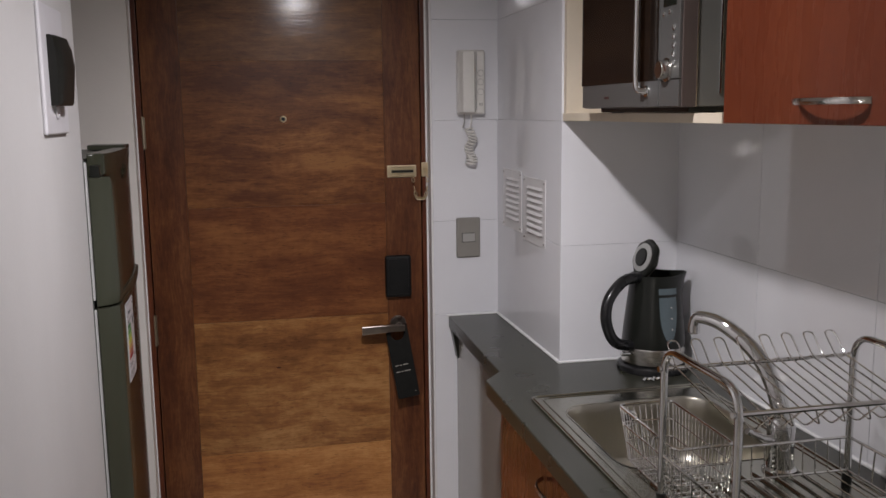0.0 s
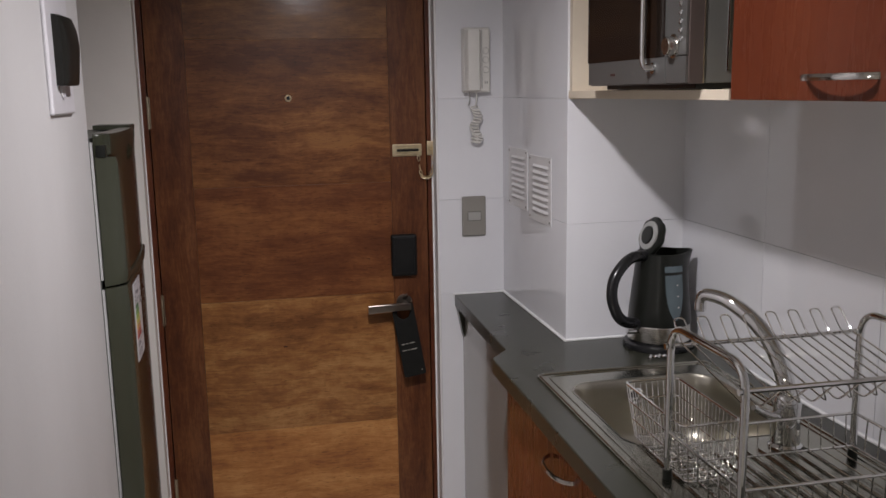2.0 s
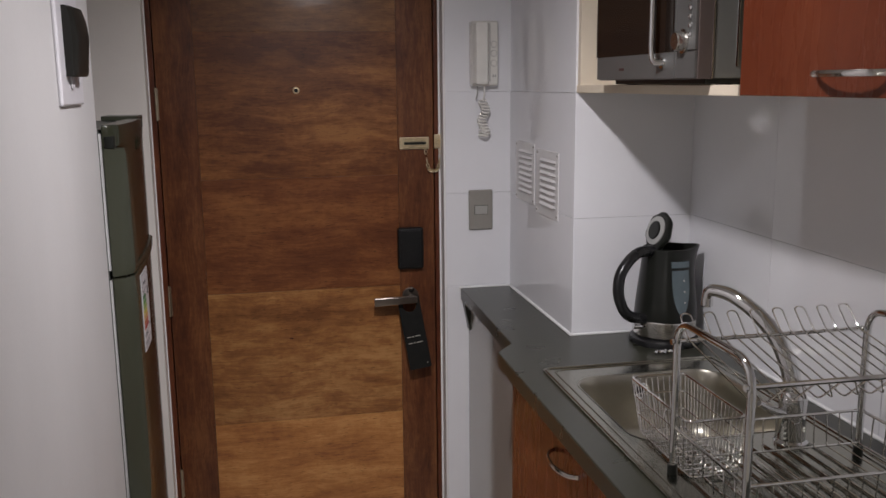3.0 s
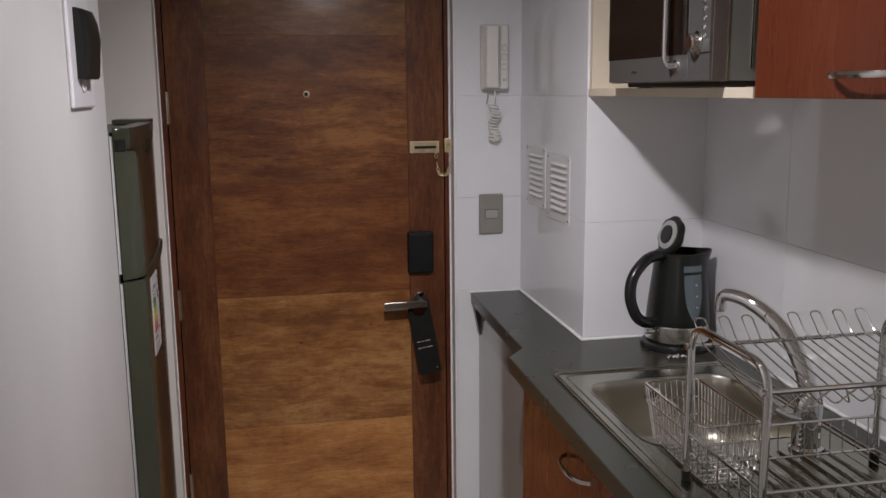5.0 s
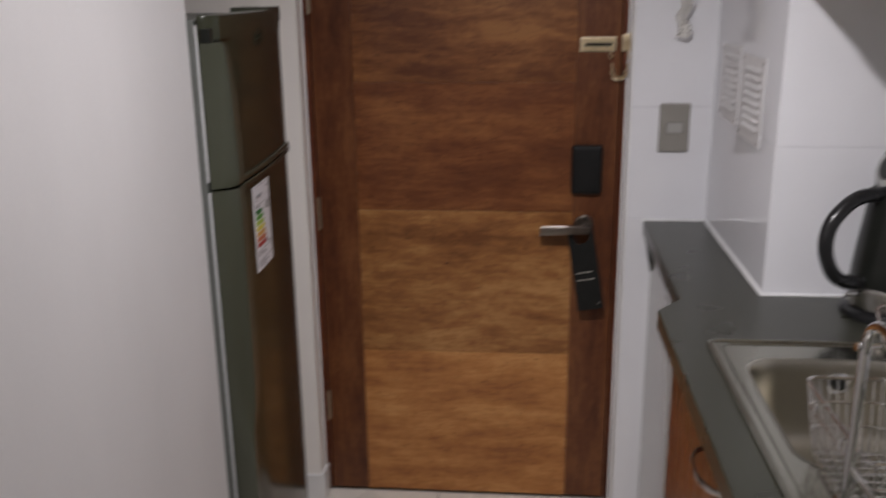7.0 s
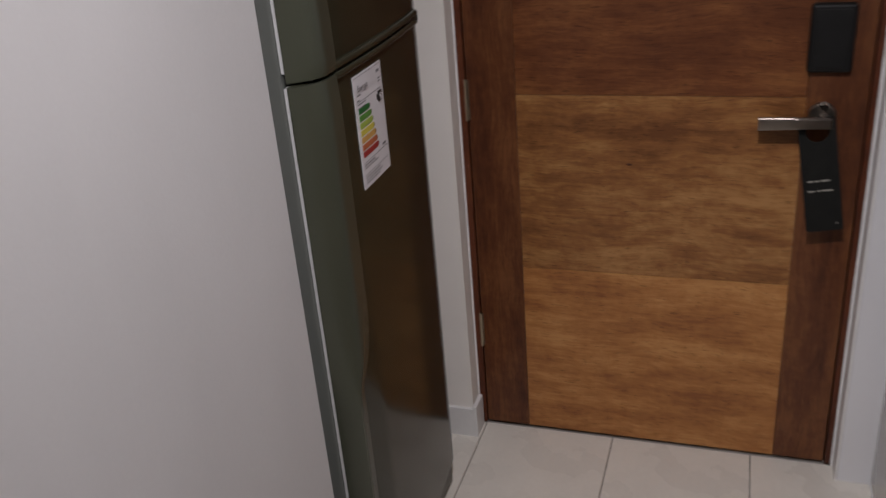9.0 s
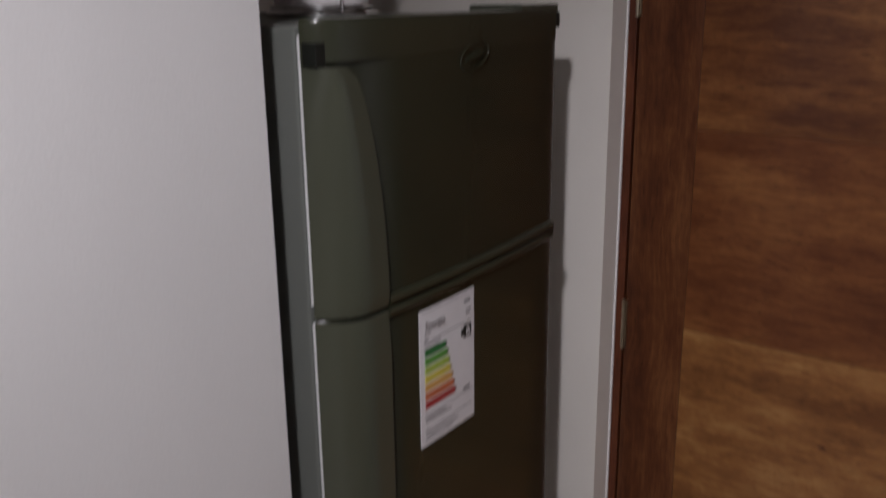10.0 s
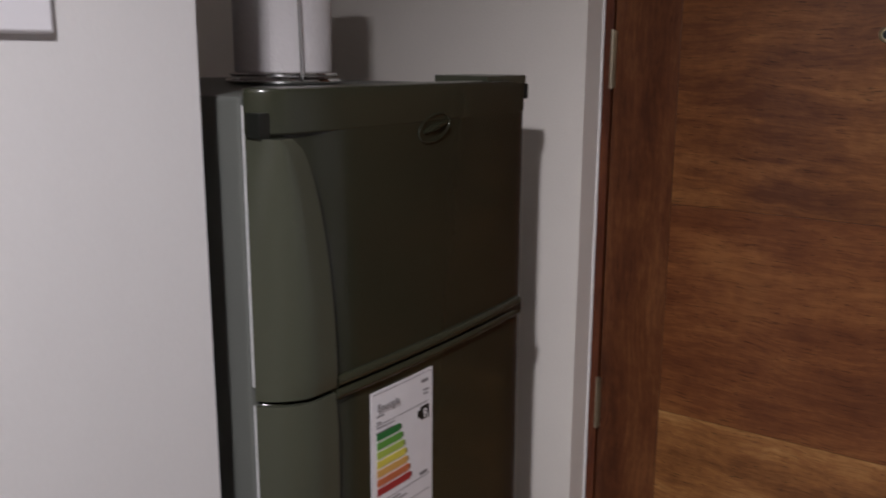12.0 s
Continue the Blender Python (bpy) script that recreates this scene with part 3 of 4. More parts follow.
def fridge_door(z0, z1, width, cut=0.0):
    """A bowed door with a proud sweeping grip column of that width along the height, which ends cut below the top."""
    loops = [door_loop(z0, 0.002, 0.003), door_loop(z0 + 0.002, 0.0005, 0.0005), door_loop(z0 + 0.004)]
    loops += [door_loop(z1 - 0.004), door_loop(z1 - 0.002, 0.0005, 0.0005), door_loop(z1, 0.002, 0.003)]
    bm = loft(loops)
    bm.faces.new(bm.verts[: len(loops[0])])
    d = part("door", bm, FRIDGE, fridge, "dark olive glossy bowed door")
    rows = []
    for i in range(25):
        t = i / 24
        z = z0 + 0.002 + (z1 - z0 - 0.004 - cut) * t
        w = width(t)
        edge = 0.003 if 0 < i < 24 else 0.0
        row = []
        for k in range(11):
            a = k / 10
            y = FY0 - 0.001 + w * a
            x = -0.030 + (0.041 + edge) * math.sin(min(1.0, a * 0.075 / w * 1.7 * (w / 0.075) ** 0.5) * math.pi / 2) ** 0.75
            x = min(x, 0.0125 + edge)
            row.append((x, y, z))
        row.append((min(row[-1][0], front(min(y, -0.63)) + 0.001) - 0.016, FY0 + w + 0.003, z))
        row.append((-0.030, FY0 + w, z))
        rows.append(row)
    g = loft(rows)
    g.faces.new(g.verts[: len(rows[0])])
    part("grip", g, GRIP, d, "matt olive curved door grip")
    return d


upper = fridge_door(1.1350, FZ - 0.022, lambda t: 0.026 + 0.056 * (1 - t ** 2.0) ** 0.6, 0.026)
lower = fridge_door(0.075, 1.1325, lambda t: (0.030 + 0.052 * min(1.0, max(0.0, (t - 0.50) / 0.10)) ** 0.5))
# top band of the upper door
def cap_loop(z, d):
    pts = [(-0.031, FY1 - d), (-0.021, FY1 - d)]
    pts += [(front(y) + 0.0010 - d, y) for y in [FY1 - 0.006 - d - i * 0.425 / 18 for i in range(19)]]
    pts += [(-0.0305 + (0.036 - d) * math.sin(a), FY0 + 0.052 - (0.053 - d) * math.cos(a)) for a in [radians(72 - 12 * i) for i in range(7)]]
    return [(x, y, z) for x, y in pts]


loops = [cap_loop(FZ - 0.0460, 0.0012), cap_loop(FZ - 0.0445, 0.0), cap_loop(FZ - 0.018, 0.0), cap_loop(FZ - 0.005, 0.0), cap_loop(FZ - 0.001, 0.002), cap_loop(FZ, 0.006)]
tb = loft(loops)
tb.faces.new(tb.verts[: len(loops[0])])
part("door_cap", tb, CAPPAINT, upper, "olive plastic cap of the upper door")
part("sensor_tab", box(-0.026, -0.006, FY0 - 0.0025, FY0 + 0.012, 1.420, 1.4455, 0.001), BLACK, upper)
part("hinge_cover", box(-0.10, -0.010, FY1 - 0.105, FY1 - 0.004, FZ - 0.006, FZ + 0.006, 0.002), GRIP, fridge, "grey plastic hinge cover")
part("hinge_pin", box(-0.034, -0.012, FY1 - 0.004, FY1 + 0.006, FZ - 0.028, FZ - 0.006, 0.002), BLACK, fridge)
# lip along the lower edge of the upper door
lip = tube([(front(y) + 0.0005, y, 1.1418) for y in [-0.63 + i * 0.42 / 16 for i in range(17)]], 0.0070, 10)
part("door_lip", lip, CAPPAINT, upper)
lip = tube([(front(y) - 0.0005, y, 1.1262) for y in [-0.63 + i * 0.42 / 16 for i in range(17)]], 0.0070, 10)
part("door_lip", lip, CAPPAINT, lower)
part("shadow_gap", box(-0.03, -0.006, FY0 + 0.032, FY1 - 0.01, 1.128, 1.140), BLACK, fridge)
part("plinth", box(-0.06, -0.02, FY0 + 0.004, FY1 - 0.004, 0.012, 0.072, 0.003), GRIP, fridge)
# raised emblem
emb = part("emblem", tube([(front(-0.444) + 0.002, -0.444 + 0.031 * math.cos(a), 1.416 + 0.016 * math.sin(a) + 0.006 * math.cos(a)) for a in [i * math.pi / 14 for i in range(28)]], 0.0014, 6, True), FRIDGE, upper, "raised oval emblem")
part("emblem_bar", tube([(front(-0.444) + 0.0015, -0.444 + 0.020 * s, 1.416 + 0.005 * s) for s in (-1, -0.4, 0.4, 1)], [0.002, 0.004, 0.004, 0.002], 6), FRIDGE, emb)

# energy label stuck on the lower door
lab = thing("energy_label", "white energy rating label with coloured bars on the fridge", "energy label")
LY0, LY1, LZ0, LZ1 = -0.571, -0.447, 0.918, 1.108


def sheet(y0, y1, z0, z1, lift):
    """A thin piece that follows the bowed door."""
    bm = bmesh.new()
    n = 8
    rows = []
    for i in range(n + 1):
        y = y0 + (y1 - y0) * i / n
        rows.append([bm.verts.new((front(y) + lift - d, y, z)) for z, d in ((z0, 0.0), (z1, 0.0), (z1, 0.0012), (z0, 0.0012))])
    for a, b in zip(rows, rows[1:]):
        for k in range(4):
            bm.faces.new((a[k], a[(k + 1) % 4], b[(k + 1) % 4], b[k]))
    bm.faces.new(rows[0])
    bm.faces.new(rows[-1][::-1])
    return bm


part("paper", sheet(LY0, LY1, LZ0, LZ1, 0.0015), LABEL, lab)
for i, c in enumerate(((0.02, 0.16, 0.04), (0.10, 0.30, 0.05), (0.36, 0.48, 0.08), (0.62, 0.54, 0.08), (0.62, 0.36, 0.10), (0.52, 0.15, 0.06), (0.36, 0.03, 0.03))):
    z = LZ1 - 0.064 - i * 0.0122
    w = 0.044 + i * 0.0035
    part("rating_bar", sheet(LY0 + 0.010, LY0 + 0.010 + w, z, z + 0.0095, 0.0021), mat("bar_ink", c, 0.45, vary=0.05), lab)
    part("bar_tip", sheet(LY0 + 0.010 + w, LY0 + 0.014 + w, z + 0.0018, z + 0.0077, 0.0021), mat("bar_tip_ink", tuple(v * 0.55 for v in c), 0.45, vary=0.05), lab)
DARKINK = mat("grey_print", (0.18, 0.17, 0.18), 0.6, vary=0.1)
for y0, w, z, h in ((0.100, 0.014, 0.012, 0.004), (0.104, 0.012, 0.026, 0.002), (0.104, 0.010, 0.031, 0.002), (0.010, 0.014, 0.032, 0.002), (0.010, 0.008, 0.040, 0.002), (0.010, 0.034, 0.047, 0.0016),
                    (0.008, 0.108, 0.0435, 0.0008), (0.008, 0.034, 0.053, 0.002), (0.008, 0.110, 0.146, 0.0008), (0.010, 0.045, 0.150, 0.0022), (0.010, 0.058, 0.155, 0.0018), (0.096, 0.016, 0.139, 0.004),
                    (0.008, 0.108, 0.167, 0.0008), (0.010, 0.066, 0.171, 0.0016), (0.010, 0.074, 0.176, 0.0016), (0.010, 0.060, 0.181, 0.0016), (0.004, 0.116, 0.003, 0.0006)):
    part("print_line", sheet(LY0 + y0, LY0 + y0 + w, LZ1 - z - h, LZ1 - z, 0.0019), DARKINK, lab)


def lettering(text, size, y, z, lift, material, parent):
    """Flat letters that face along +x."""
    cu = bpy.data.curves.new("lettering", "FONT")
    cu.body, cu.size, cu.extrude = text, size, 0.0002
    ob = new("lettering", cu)
    cu.materials.append(material)
    ob.matrix_world = Matrix(((0, 0, 1, front(y) + lift), (1, 0, 0, y), (0, 1, 0, z), (0, 0, 0, 1)))
    ob.parent = parent
    return ob


lettering("Energia", 0.0145, LY0 + 0.009, LZ1 - 0.026, 0.0040, DARKINK, lab)
arrow = sheet(LY0 + 0.098, LY0 + 0.116, LZ1 - 0.066, LZ1 - 0.048, 0.0021)
ar = part("class_arrow", arrow, BLACK, lab)
part("arrow_tip", sheet(LY0 + 0.092, LY0 + 0.098, LZ1 - 0.062, LZ1 - 0.052, 0.0021), BLACK, ar)
lettering("B", 0.017, LY0 + 0.101, LZ1 - 0.063, 0.0035, LABEL, lab)

# paper towel on the fridge
pt = thing("paper_towel_holder", "chrome paper towel holder standing on the fridge", "paper towel holder")
PC = (-0.275, -0.425)
part("base_ring", tube([(PC[0] + 0.078 * math.cos(i * math.pi / 18), PC[1] + 0.078 * math.sin(i * math.pi / 18), FZ - 0.003) for i in range(36)], 0.0032, 8, True), CHROME, pt)
part("base_ring", tube([(PC[0] + 0.072 * math.cos(i * math.pi / 18), PC[1] + 0.072 * math.sin(i * math.pi / 18), FZ + 0.006) for i in range(36)], 0.0028, 8, True), CHROME, pt)
part("base_disc", cyl(0.072, 0.004, pose(PC[0], PC[1], FZ - 0.006)), CHROME, pt)
part("post", tube([(PC[0], PC[1], FZ - 0.004), (PC[0], PC[1], FZ + 0.27)], 0.004, 8), CHROME, pt)
arm = part("side_arm", tube([(PC[0] + 0.072, PC[1] - 0.036, FZ - 0.002), (PC[0] + 0.070, PC[1] - 0.037, FZ + 0.112)], 0.0022, 8), CHROME, pt)
part("ball", lathe([(0.0005, -0.0045), (0.0032, -0.0035), (0.0045, 0), (0.0032, 0.0035), (0.0005, 0.0045)], pose(PC[0] + 0.070, PC[1] - 0.037, FZ + 0.115), n=14), CHROME, arm)
roll = lathe([(0.020, 0.009), (0.066, 0.009), (0.068, 0.012), (0.068, 0.226), (0.066, 0.229), (0.020, 0.229)], pose(PC[0], PC[1], FZ), n=48)
towel = thing("paper_towel_roll", "white paper towel roll on a chrome holder", "paper towel")
part("roll", roll, PAPER, towel)
seam = radians(-70)
part("loose_edge", loft([[(PC[0] + r * math.cos(seam + a), PC[1] + r * math.sin(seam + a), z) for a, r in ((0.0, 0.0683), (0.10, 0.0688), (0.22, 0.0692), (0.22, 0.0684), (0.10, 0.0680), (0.0, 0.0676))] for z in (FZ + 0.012, FZ + 0.226)]), PAPER, towel)
part("core", lathe([(0.0205, 0.0085), (0.0205, 0.2295), (0.017, 0.2295), (0.017, 0.0085)], pose(PC[0], PC[1], FZ)), CREAM, towel, "pale cardboard core")

# ---- worktop, sink, cabinets ----
SX0, SX1, SY0, SY1 = 0.912, 1.335, -1.76, -0.865
BX0, BX1, BY0, BY1 = 0.955, 1.292, -1.315, -0.950
outline = [(CX, 0.0), (0.912, 0.0), (0.904, -0.640), (0.852, -0.706), (0.852, -1.90), (WX, -1.90), (WX, CY), (CX, CY)]
top = plate(outline, [[(SX0 + 0.02, SY0 + 0.02), (SX1 - 0.02, SY0 + 0.02), (SX1 - 0.02, SY1 - 0.02), (SX0 + 0.02, SY1 - 0.02)]], 0.862, 0.900)
worktop = thing("worktop", "dark grey laminate kitchen worktop with a stepped front", "worktop")
part("slab", top, COUNTER, worktop)
for a, b in zip(outline[1:4], outline[2:5]):
    a, b = Vector(a), Vector(b)
    n = Vector((b.y - a.y, a.x - b.x)).normalized() * 0.0016
    eb = loft([[(q.x, q.y, 0.8625), (q.x, q.y, 0.8985), (q.x + n.x, q.y + n.y, 0.8975), (q.x + n.x, q.y + n.y, 0.8630)] for q in (a, b)])
    eb.faces.new(eb.verts[:4])
    part("edge_band", eb, COUNTER, worktop)
ck = bmesh.new()
for a, b in (((0.905, -0.003), (CX - 0.003, -0.003)), ((CX - 0.003, -0.003), (CX - 0.003, CY - 0.003)), ((CX - 0.003, CY - 0.003), (WX - 0.003, CY - 0.003)), ((WX - 0.003, CY - 0.003), (WX - 0.003, -1.9))):
    tube([(*a, 0.902), (*b, 0.902)], 0.0042, 6, bm=ck)
structure(link("caulk_trim", ck, CAULK), "white caulk joint along the worktop", "trim")

sink = thing("kitchen_sink", "stainless steel sink with a rounded bowl and drainboard", "sink")
rim_out = round_rect(SX0, SX1, SY0, SY1, 0.014)
bowl = round_rect(BX0, BX1, BY0, BY1, 0.060, 8)
rimo = plate(rim_out, [bowl], 0.9005, 0.9052)
part("rim", rimo, STEEL, sink)


def grow(loop, d):
    cx, cy = (BX0 + BX1) / 2, (BY0 + BY1) / 2
    return [(cx + (x - cx) * (1 + 2 * d / (BX1 - BX0)), cy + (y - cy) * (1 + 2 * d / (BY1 - BY0))) for x, y in loop]


loops = [[(x, y, z) for x, y in grow(bowl, d)] for d, z in ((0.004, 0.9062), (0.0, 0.9050), (-0.003, 0.899), (-0.006, 0.880), (-0.012, 0.790), (-0.018, 0.770), (-0.032, 0.757), (-0.055, 0.752), (-0.14, 0.748))]
part("bowl", loft(loops), BOWL, sink, "brushed steel bowl")
part("drain", lathe([(0.040, 0.0), (0.038, 0.003), (0.030, 0.002), (0.026, -0.004), (0.012, -0.006)], pose(1.123, -1.13, 0.749)), CHROME, sink)
ov = part("overflow", lathe([(0.020, 0.0), (0.020, 0.004), (0.016, 0.006), (0.012, 0.003)], pose(1.115, BY1 - 0.008, 0.868, 90), n=24), CHROME, sink)
part("overflow_hole", cyl(0.011, 0.0055, pose(1.115, BY1 - 0.009, 0.868, 90), n=20), BLACK, ov)
# raised border round the deck
part("raised_bead", tube([(x, y, 0.9048) for x, y in round_rect(SX0 + 0.006, SX1 - 0.006, SY0 + 0.006, SY1 - 0.006, 0.012)], 0.0035, 6, True), STEEL, sink)
part("deck_step", tube([(x, y, 0.9046) for x, y in round_rect(SX0 + 0.022, SX1 - 0.020, SY0 + 0.02, SY1 - 0.020, 0.02)], 0.0028, 6, True), STEEL, sink)
for i in range(11):
    x = 0.975 + i * 0.0275
    part("drain_ridge", tube([(x, -1.375, 0.9040), (x, -1.39, 0.9052), (x, -1.70, 0.9052), (x, -1.715, 0.9040)], 0.0048, 6), STEEL, sink)

fa = thing("kitchen_tap", "chrome swan-neck kitchen tap behind the sink", "tap")
FB = (1.222, -1.372)
part("base", lathe([(0.030, 0.0), (0.030, 0.006), (0.025, 0.010), (0.0235, 0.060), (0.0245, 0.085), (0.020, 0.098), (0.013, 0.104)], pose(FB[0], FB[1], 0.904)), CHROME, fa)
tipv = Vector((1.135, -1.205, 1.135))
b0 = Vector((FB[0], FB[1], 0.99))
ctl = [b0, Vector((1.218, -1.365, 1.035)), Vector((1.207, -1.335, 1.090)), Vector((1.187, -1.297, 1.128)), Vector((1.163, -1.255, 1.152)), Vector((1.145, -1.222, 1.157)), Vector((1.137, -1.208, 1.152)), tipv]
sp = []
for i in range(len(ctl) - 1):
    p0, p1, p2, p3 = ctl[max(0, i - 1)], ctl[i], ctl[i + 1], ctl[min(len(ctl) - 1, i + 2)]
    for k in range(6):
        t = k / 6
        sp.append(0.5 * ((2 * p1) + (p2 - p0) * t + (2 * p0 - 5 * p1 + 4 * p2 - p3) * t * t + (3 * p1 - p0 - 3 * p2 + p3) * t ** 3))
sp.append(tipv)
rad = [0.0168 - 0.0060 * i / (len(sp) - 1) for i in range(len(sp))]
part("spout", tube(sp, rad, 14), CHROME, fa)
part("nozzle", lathe([(0.0105, 0.012), (0.0115, 0.008), (0.0115, -0.006), (0.009, -0.008)], pose(tipv.x, tipv.y, tipv.z - 0.004), n=20), CHROME, fa)
part("lever", tube(rounded([(FB[0] - 0.018, FB[1] - 0.004, 0.965), (FB[0] - 0.045, FB[1] - 0.010, 0.972), (FB[0] - 0.075, FB[1] - 0.014, 0.990)], 0.02), [0.010, 0.009, 0.008, 0.008, 0.007, 0.007, 0.0065, 0.0055], 10), CHROME, fa)

# base cabinets
FXB = 0.885


def bow_handle(parent, m, length=0.145, material=HANDLE):
    """A bowed pull: local x along its length, z away from the door."""
    rows = []
    for i in range(17):
        t = -1 + i / 8
        h = 0.031 * (1 - t * t) ** 0.55 if abs(t) < 1 else 0.0
        w = 0.0048
        rows.append([m @ Vector((t * length / 2, w * a, h + 0.0032 * b)) for a, b in ((-1, -0.6), (1, -0.6), (0.9, 0.5), (0, 1), (-0.9, 0.5))])
    bm = loft(rows)
    bm.faces.new(bm.verts[:5])
    return part("handle", bm, material, parent, "satin metal bow handle")


def base_unit(y0, y1, hy):
    c = thing("base_cabinet", "glossy cherry laminate base cabinet under the worktop", "cabinet", "base cabinets")
    part("carcass", box(FXB + 0.021, WX - 0.01, y0, y1, 0.10, 0.72, 0.001), CREAM, c)
    part("rail", box(FXB + 0.021, FXB + 0.04, y0, y1, 0.72, 0.860), CREAM, c)
    d = part("door", box(FXB, FXB + 0.019, y0 + 0.0015, y1 - 0.0015, 0.105, 0.857, 0.0012), CAB, c, "glossy cherry laminate door")
    bow_handle(d, Matrix.Translation((FXB, hy, 0.788)) @ Matrix(((0, 0, -1, 0), (1, 0, 0, 0), (0, -1, 0, 0), (0, 0, 0, 1))))
    part("plinth", box(FXB + 0.05, FXB + 0.065, y0, y1, 0.0, 0.10), KICK, c)


base_unit(-1.245, -0.715, -1.120)
base_unit(-1.77, -1.245, -1.372)
ep = thing("end_panel", "glossy pale grey laminate panel under the narrow worktop", "panel")
part("board", box(0.936, 0.954, -0.714, -0.002, 0.008, 0.861, 0.001), GREYPANEL, ep)
part("foot_seal", box(0.9345, 0.955, -0.714, -0.002, 0.0, 0.008, 0.001), CAULK, ep, "thin pale seal along the floor")
tagged(link("support_bracket", loft([[(x, y, 0.861) for x, y in ((0.914, -0.001), (0.936, -0.001), (0.936, -0.03), (0.914, -0.03))], [(x, y, 0.765) for x, y in ((0.932, -0.001), (0.936, -0.001), (0.936, -0.03), (0.932, -0.03))]]), COUNTER), "small dark bracket under the worktop end", "bracket")

# wall unit with microwave niche
UZ, UT, UX = 1.525, 2.02, 1.097
un = thing("microwave_shelf", "cream melamine open wall unit holding the microwave", "wall unit")
part("bottom_board", box(UX - 0.020, WX, -1.385, CY - 0.001, UZ, UZ + 0.018, 0.001), CREAM, un)
part("side_board", box(UX - 0.017, WX, CY - 0.019, CY - 0.0005, UZ - 0.002, UT, 0.001), CREAM, un)
part("top_board", box(UX, WX, -1.385, CY - 0.02, UT - 0.018, UT, 0.001), CREAM, un)
part("back_board", box(WX - 0.008, WX - 0.002, -1.385, CY - 0.02, UZ + 0.018, UT - 0.018), CREAM, un)
wc = thing("wall_cabinet", "cherry laminate wall cabinet with a bow handle", "cabinet")
part("carcass", box(UX, WX, -1.86, -1.386, UZ, UT, 0.001), CREAM, wc)
wd_ = part("door", box(UX - 0.019, UX - 0.0005, -1.858, -1.388, UZ + 0.001, UT - 0.002, 0.0015), CAB, wc, "cherry laminate cabinet door")
bow_handle(wd_, Matrix.Translation((UX - 0.019, -1.672, 1.558)) @ Matrix(((0, 0, -1, 0), (1, 0, 0, 0), (0, -1, 0, 0), (0, 0, 0, 1))), 0.155)

mw = thing("microwave", "stainless steel microwave oven with a dark window", "microwave")
MX, MY0, MY1, MZ0, MZ1 = 1.045, -1.297, -0.832, 1.553, 1.835
part("case", box(MX + 0.032, WX - 0.03, MY0 + 0.001, MY1 - 0.004, MZ0 + 0.001, MZ1, 0.002), MWSIDE, mw, "dark grey enamelled case")
part("edge_trim", box(MX + 0.030, MX + 0.0325, MY0 - 0.001, MY0 + 0.002, MZ0 + 0.001, MZ1 - 0.001), HANDLE, mw, "bright metal edge")
part("bezel", box(MX + 0.004, MX + 0.032, MY0, MY1, MZ0, MZ1, 0.002), MWBEZEL, mw, "steel front frame with the cabinet's brown reflection in its colour")
dr = part("door", box(MX - 0.002, MX + 0.004, MY0 + 0.081, MY1 - 0.001, MZ0 + 0.002, MZ1 - 0.002, 0.0015), MWSTEEL, mw, "steel door with a dark glass window")
part("window", box(MX - 0.0035, MX - 0.001, MY0 + 0.083, MY1 - 0.004, MZ0 + 0.049, MZ1 - 0.030, 0.001), MWDARK, dr)
part("edge_trim", box(MX - 0.0040, MX - 0.0020, MY1 - 0.0045, MY1 - 0.0012, MZ0 + 0.049, MZ1 - 0.030), HANDLE, dr, "bright metal edge")
hy = -1.160
part("handle", tube(rounded([(MX - 0.001, hy - 0.010, 1.583), (MX - 0.018, hy, 1.585), (MX - 0.020, hy, 1.61), (MX - 0.020, hy, 1.79), (MX - 0.018, hy, 1.815), (MX - 0.001, hy - 0.008, 1.818)], 0.018), 0.0066, 12), CHROME, dr, "chrome tube handle")
part("handle_foot", cyl(0.011, 0.005, pose(MX - 0.001, hy - 0.010, 1.583, 0, -90), bevel=0.001, n=20), CHROME, dr)
part("brand_bar", box(MX - 0.003, MX - 0.0015, -0.985, -0.962, 1.572, 1.577), RED, dr)
cp = part("control_panel", box(MX - 0.0015, MX + 0.004, MY0 + 0.002, MY0 + 0.079, MZ0 + 0.050, MZ1 - 0.003, 0.001), MWSTEEL, mw, "steel control panel")
part("lower_panel", box(MX - 0.0015, MX + 0.004, MY0 + 0.002, MY0 + 0.079, MZ0 + 0.002, MZ0 + 0.048, 0.001), MWSTEEL, mw)
part("display", box(MX - 0.003, MX, MY0 + 0.016, MY0 + 0.066, 1.728, 1.768, 0.001), LCD, cp)
part("dial", lathe([(0.021, 0.0), (0.021, 0.003), (0.0165, 0.004), (0.0165, 0.015), (0.0145, 0.018), (0.002, 0.0185)], pose(MX - 0.001, -1.250, 1.619, 0, -90), n=28), HANDLE, cp)
for z in (1.690, 1.675, 1.660, 1.645, 1.630):
    part("button", lathe([(0.0055, 0.0), (0.0055, 0.003), (0.004, 0.0045), (0.001, 0.005)], pose(MX - 0.001, -1.276, z, 0, -90), n=16), CHROME, cp)
part("button", lathe([(0.0045, 0.0), (0.0045, 0.003), (0.001, 0.0045)], pose(MX - 0.001, -1.236, 1.716, 0, -90), n=16), CHROME, cp)
part("button", lathe([(0.0045, 0.0), (0.0045, 0.003), (0.001, 0.0045)], pose(MX - 0.001, -1.258, 1.718, 0, -90), n=16), CHROME, cp)
# black block added to fill the gap between shelf and case
part("gap_filler", box(MX + 0.022, WX - 0.04, MY0 + 0.008, MY1 - 0.050, UZ + 0.0195, MZ0 + 0.003, 0.002), BLACK, mw, "black block in the gap under the case")
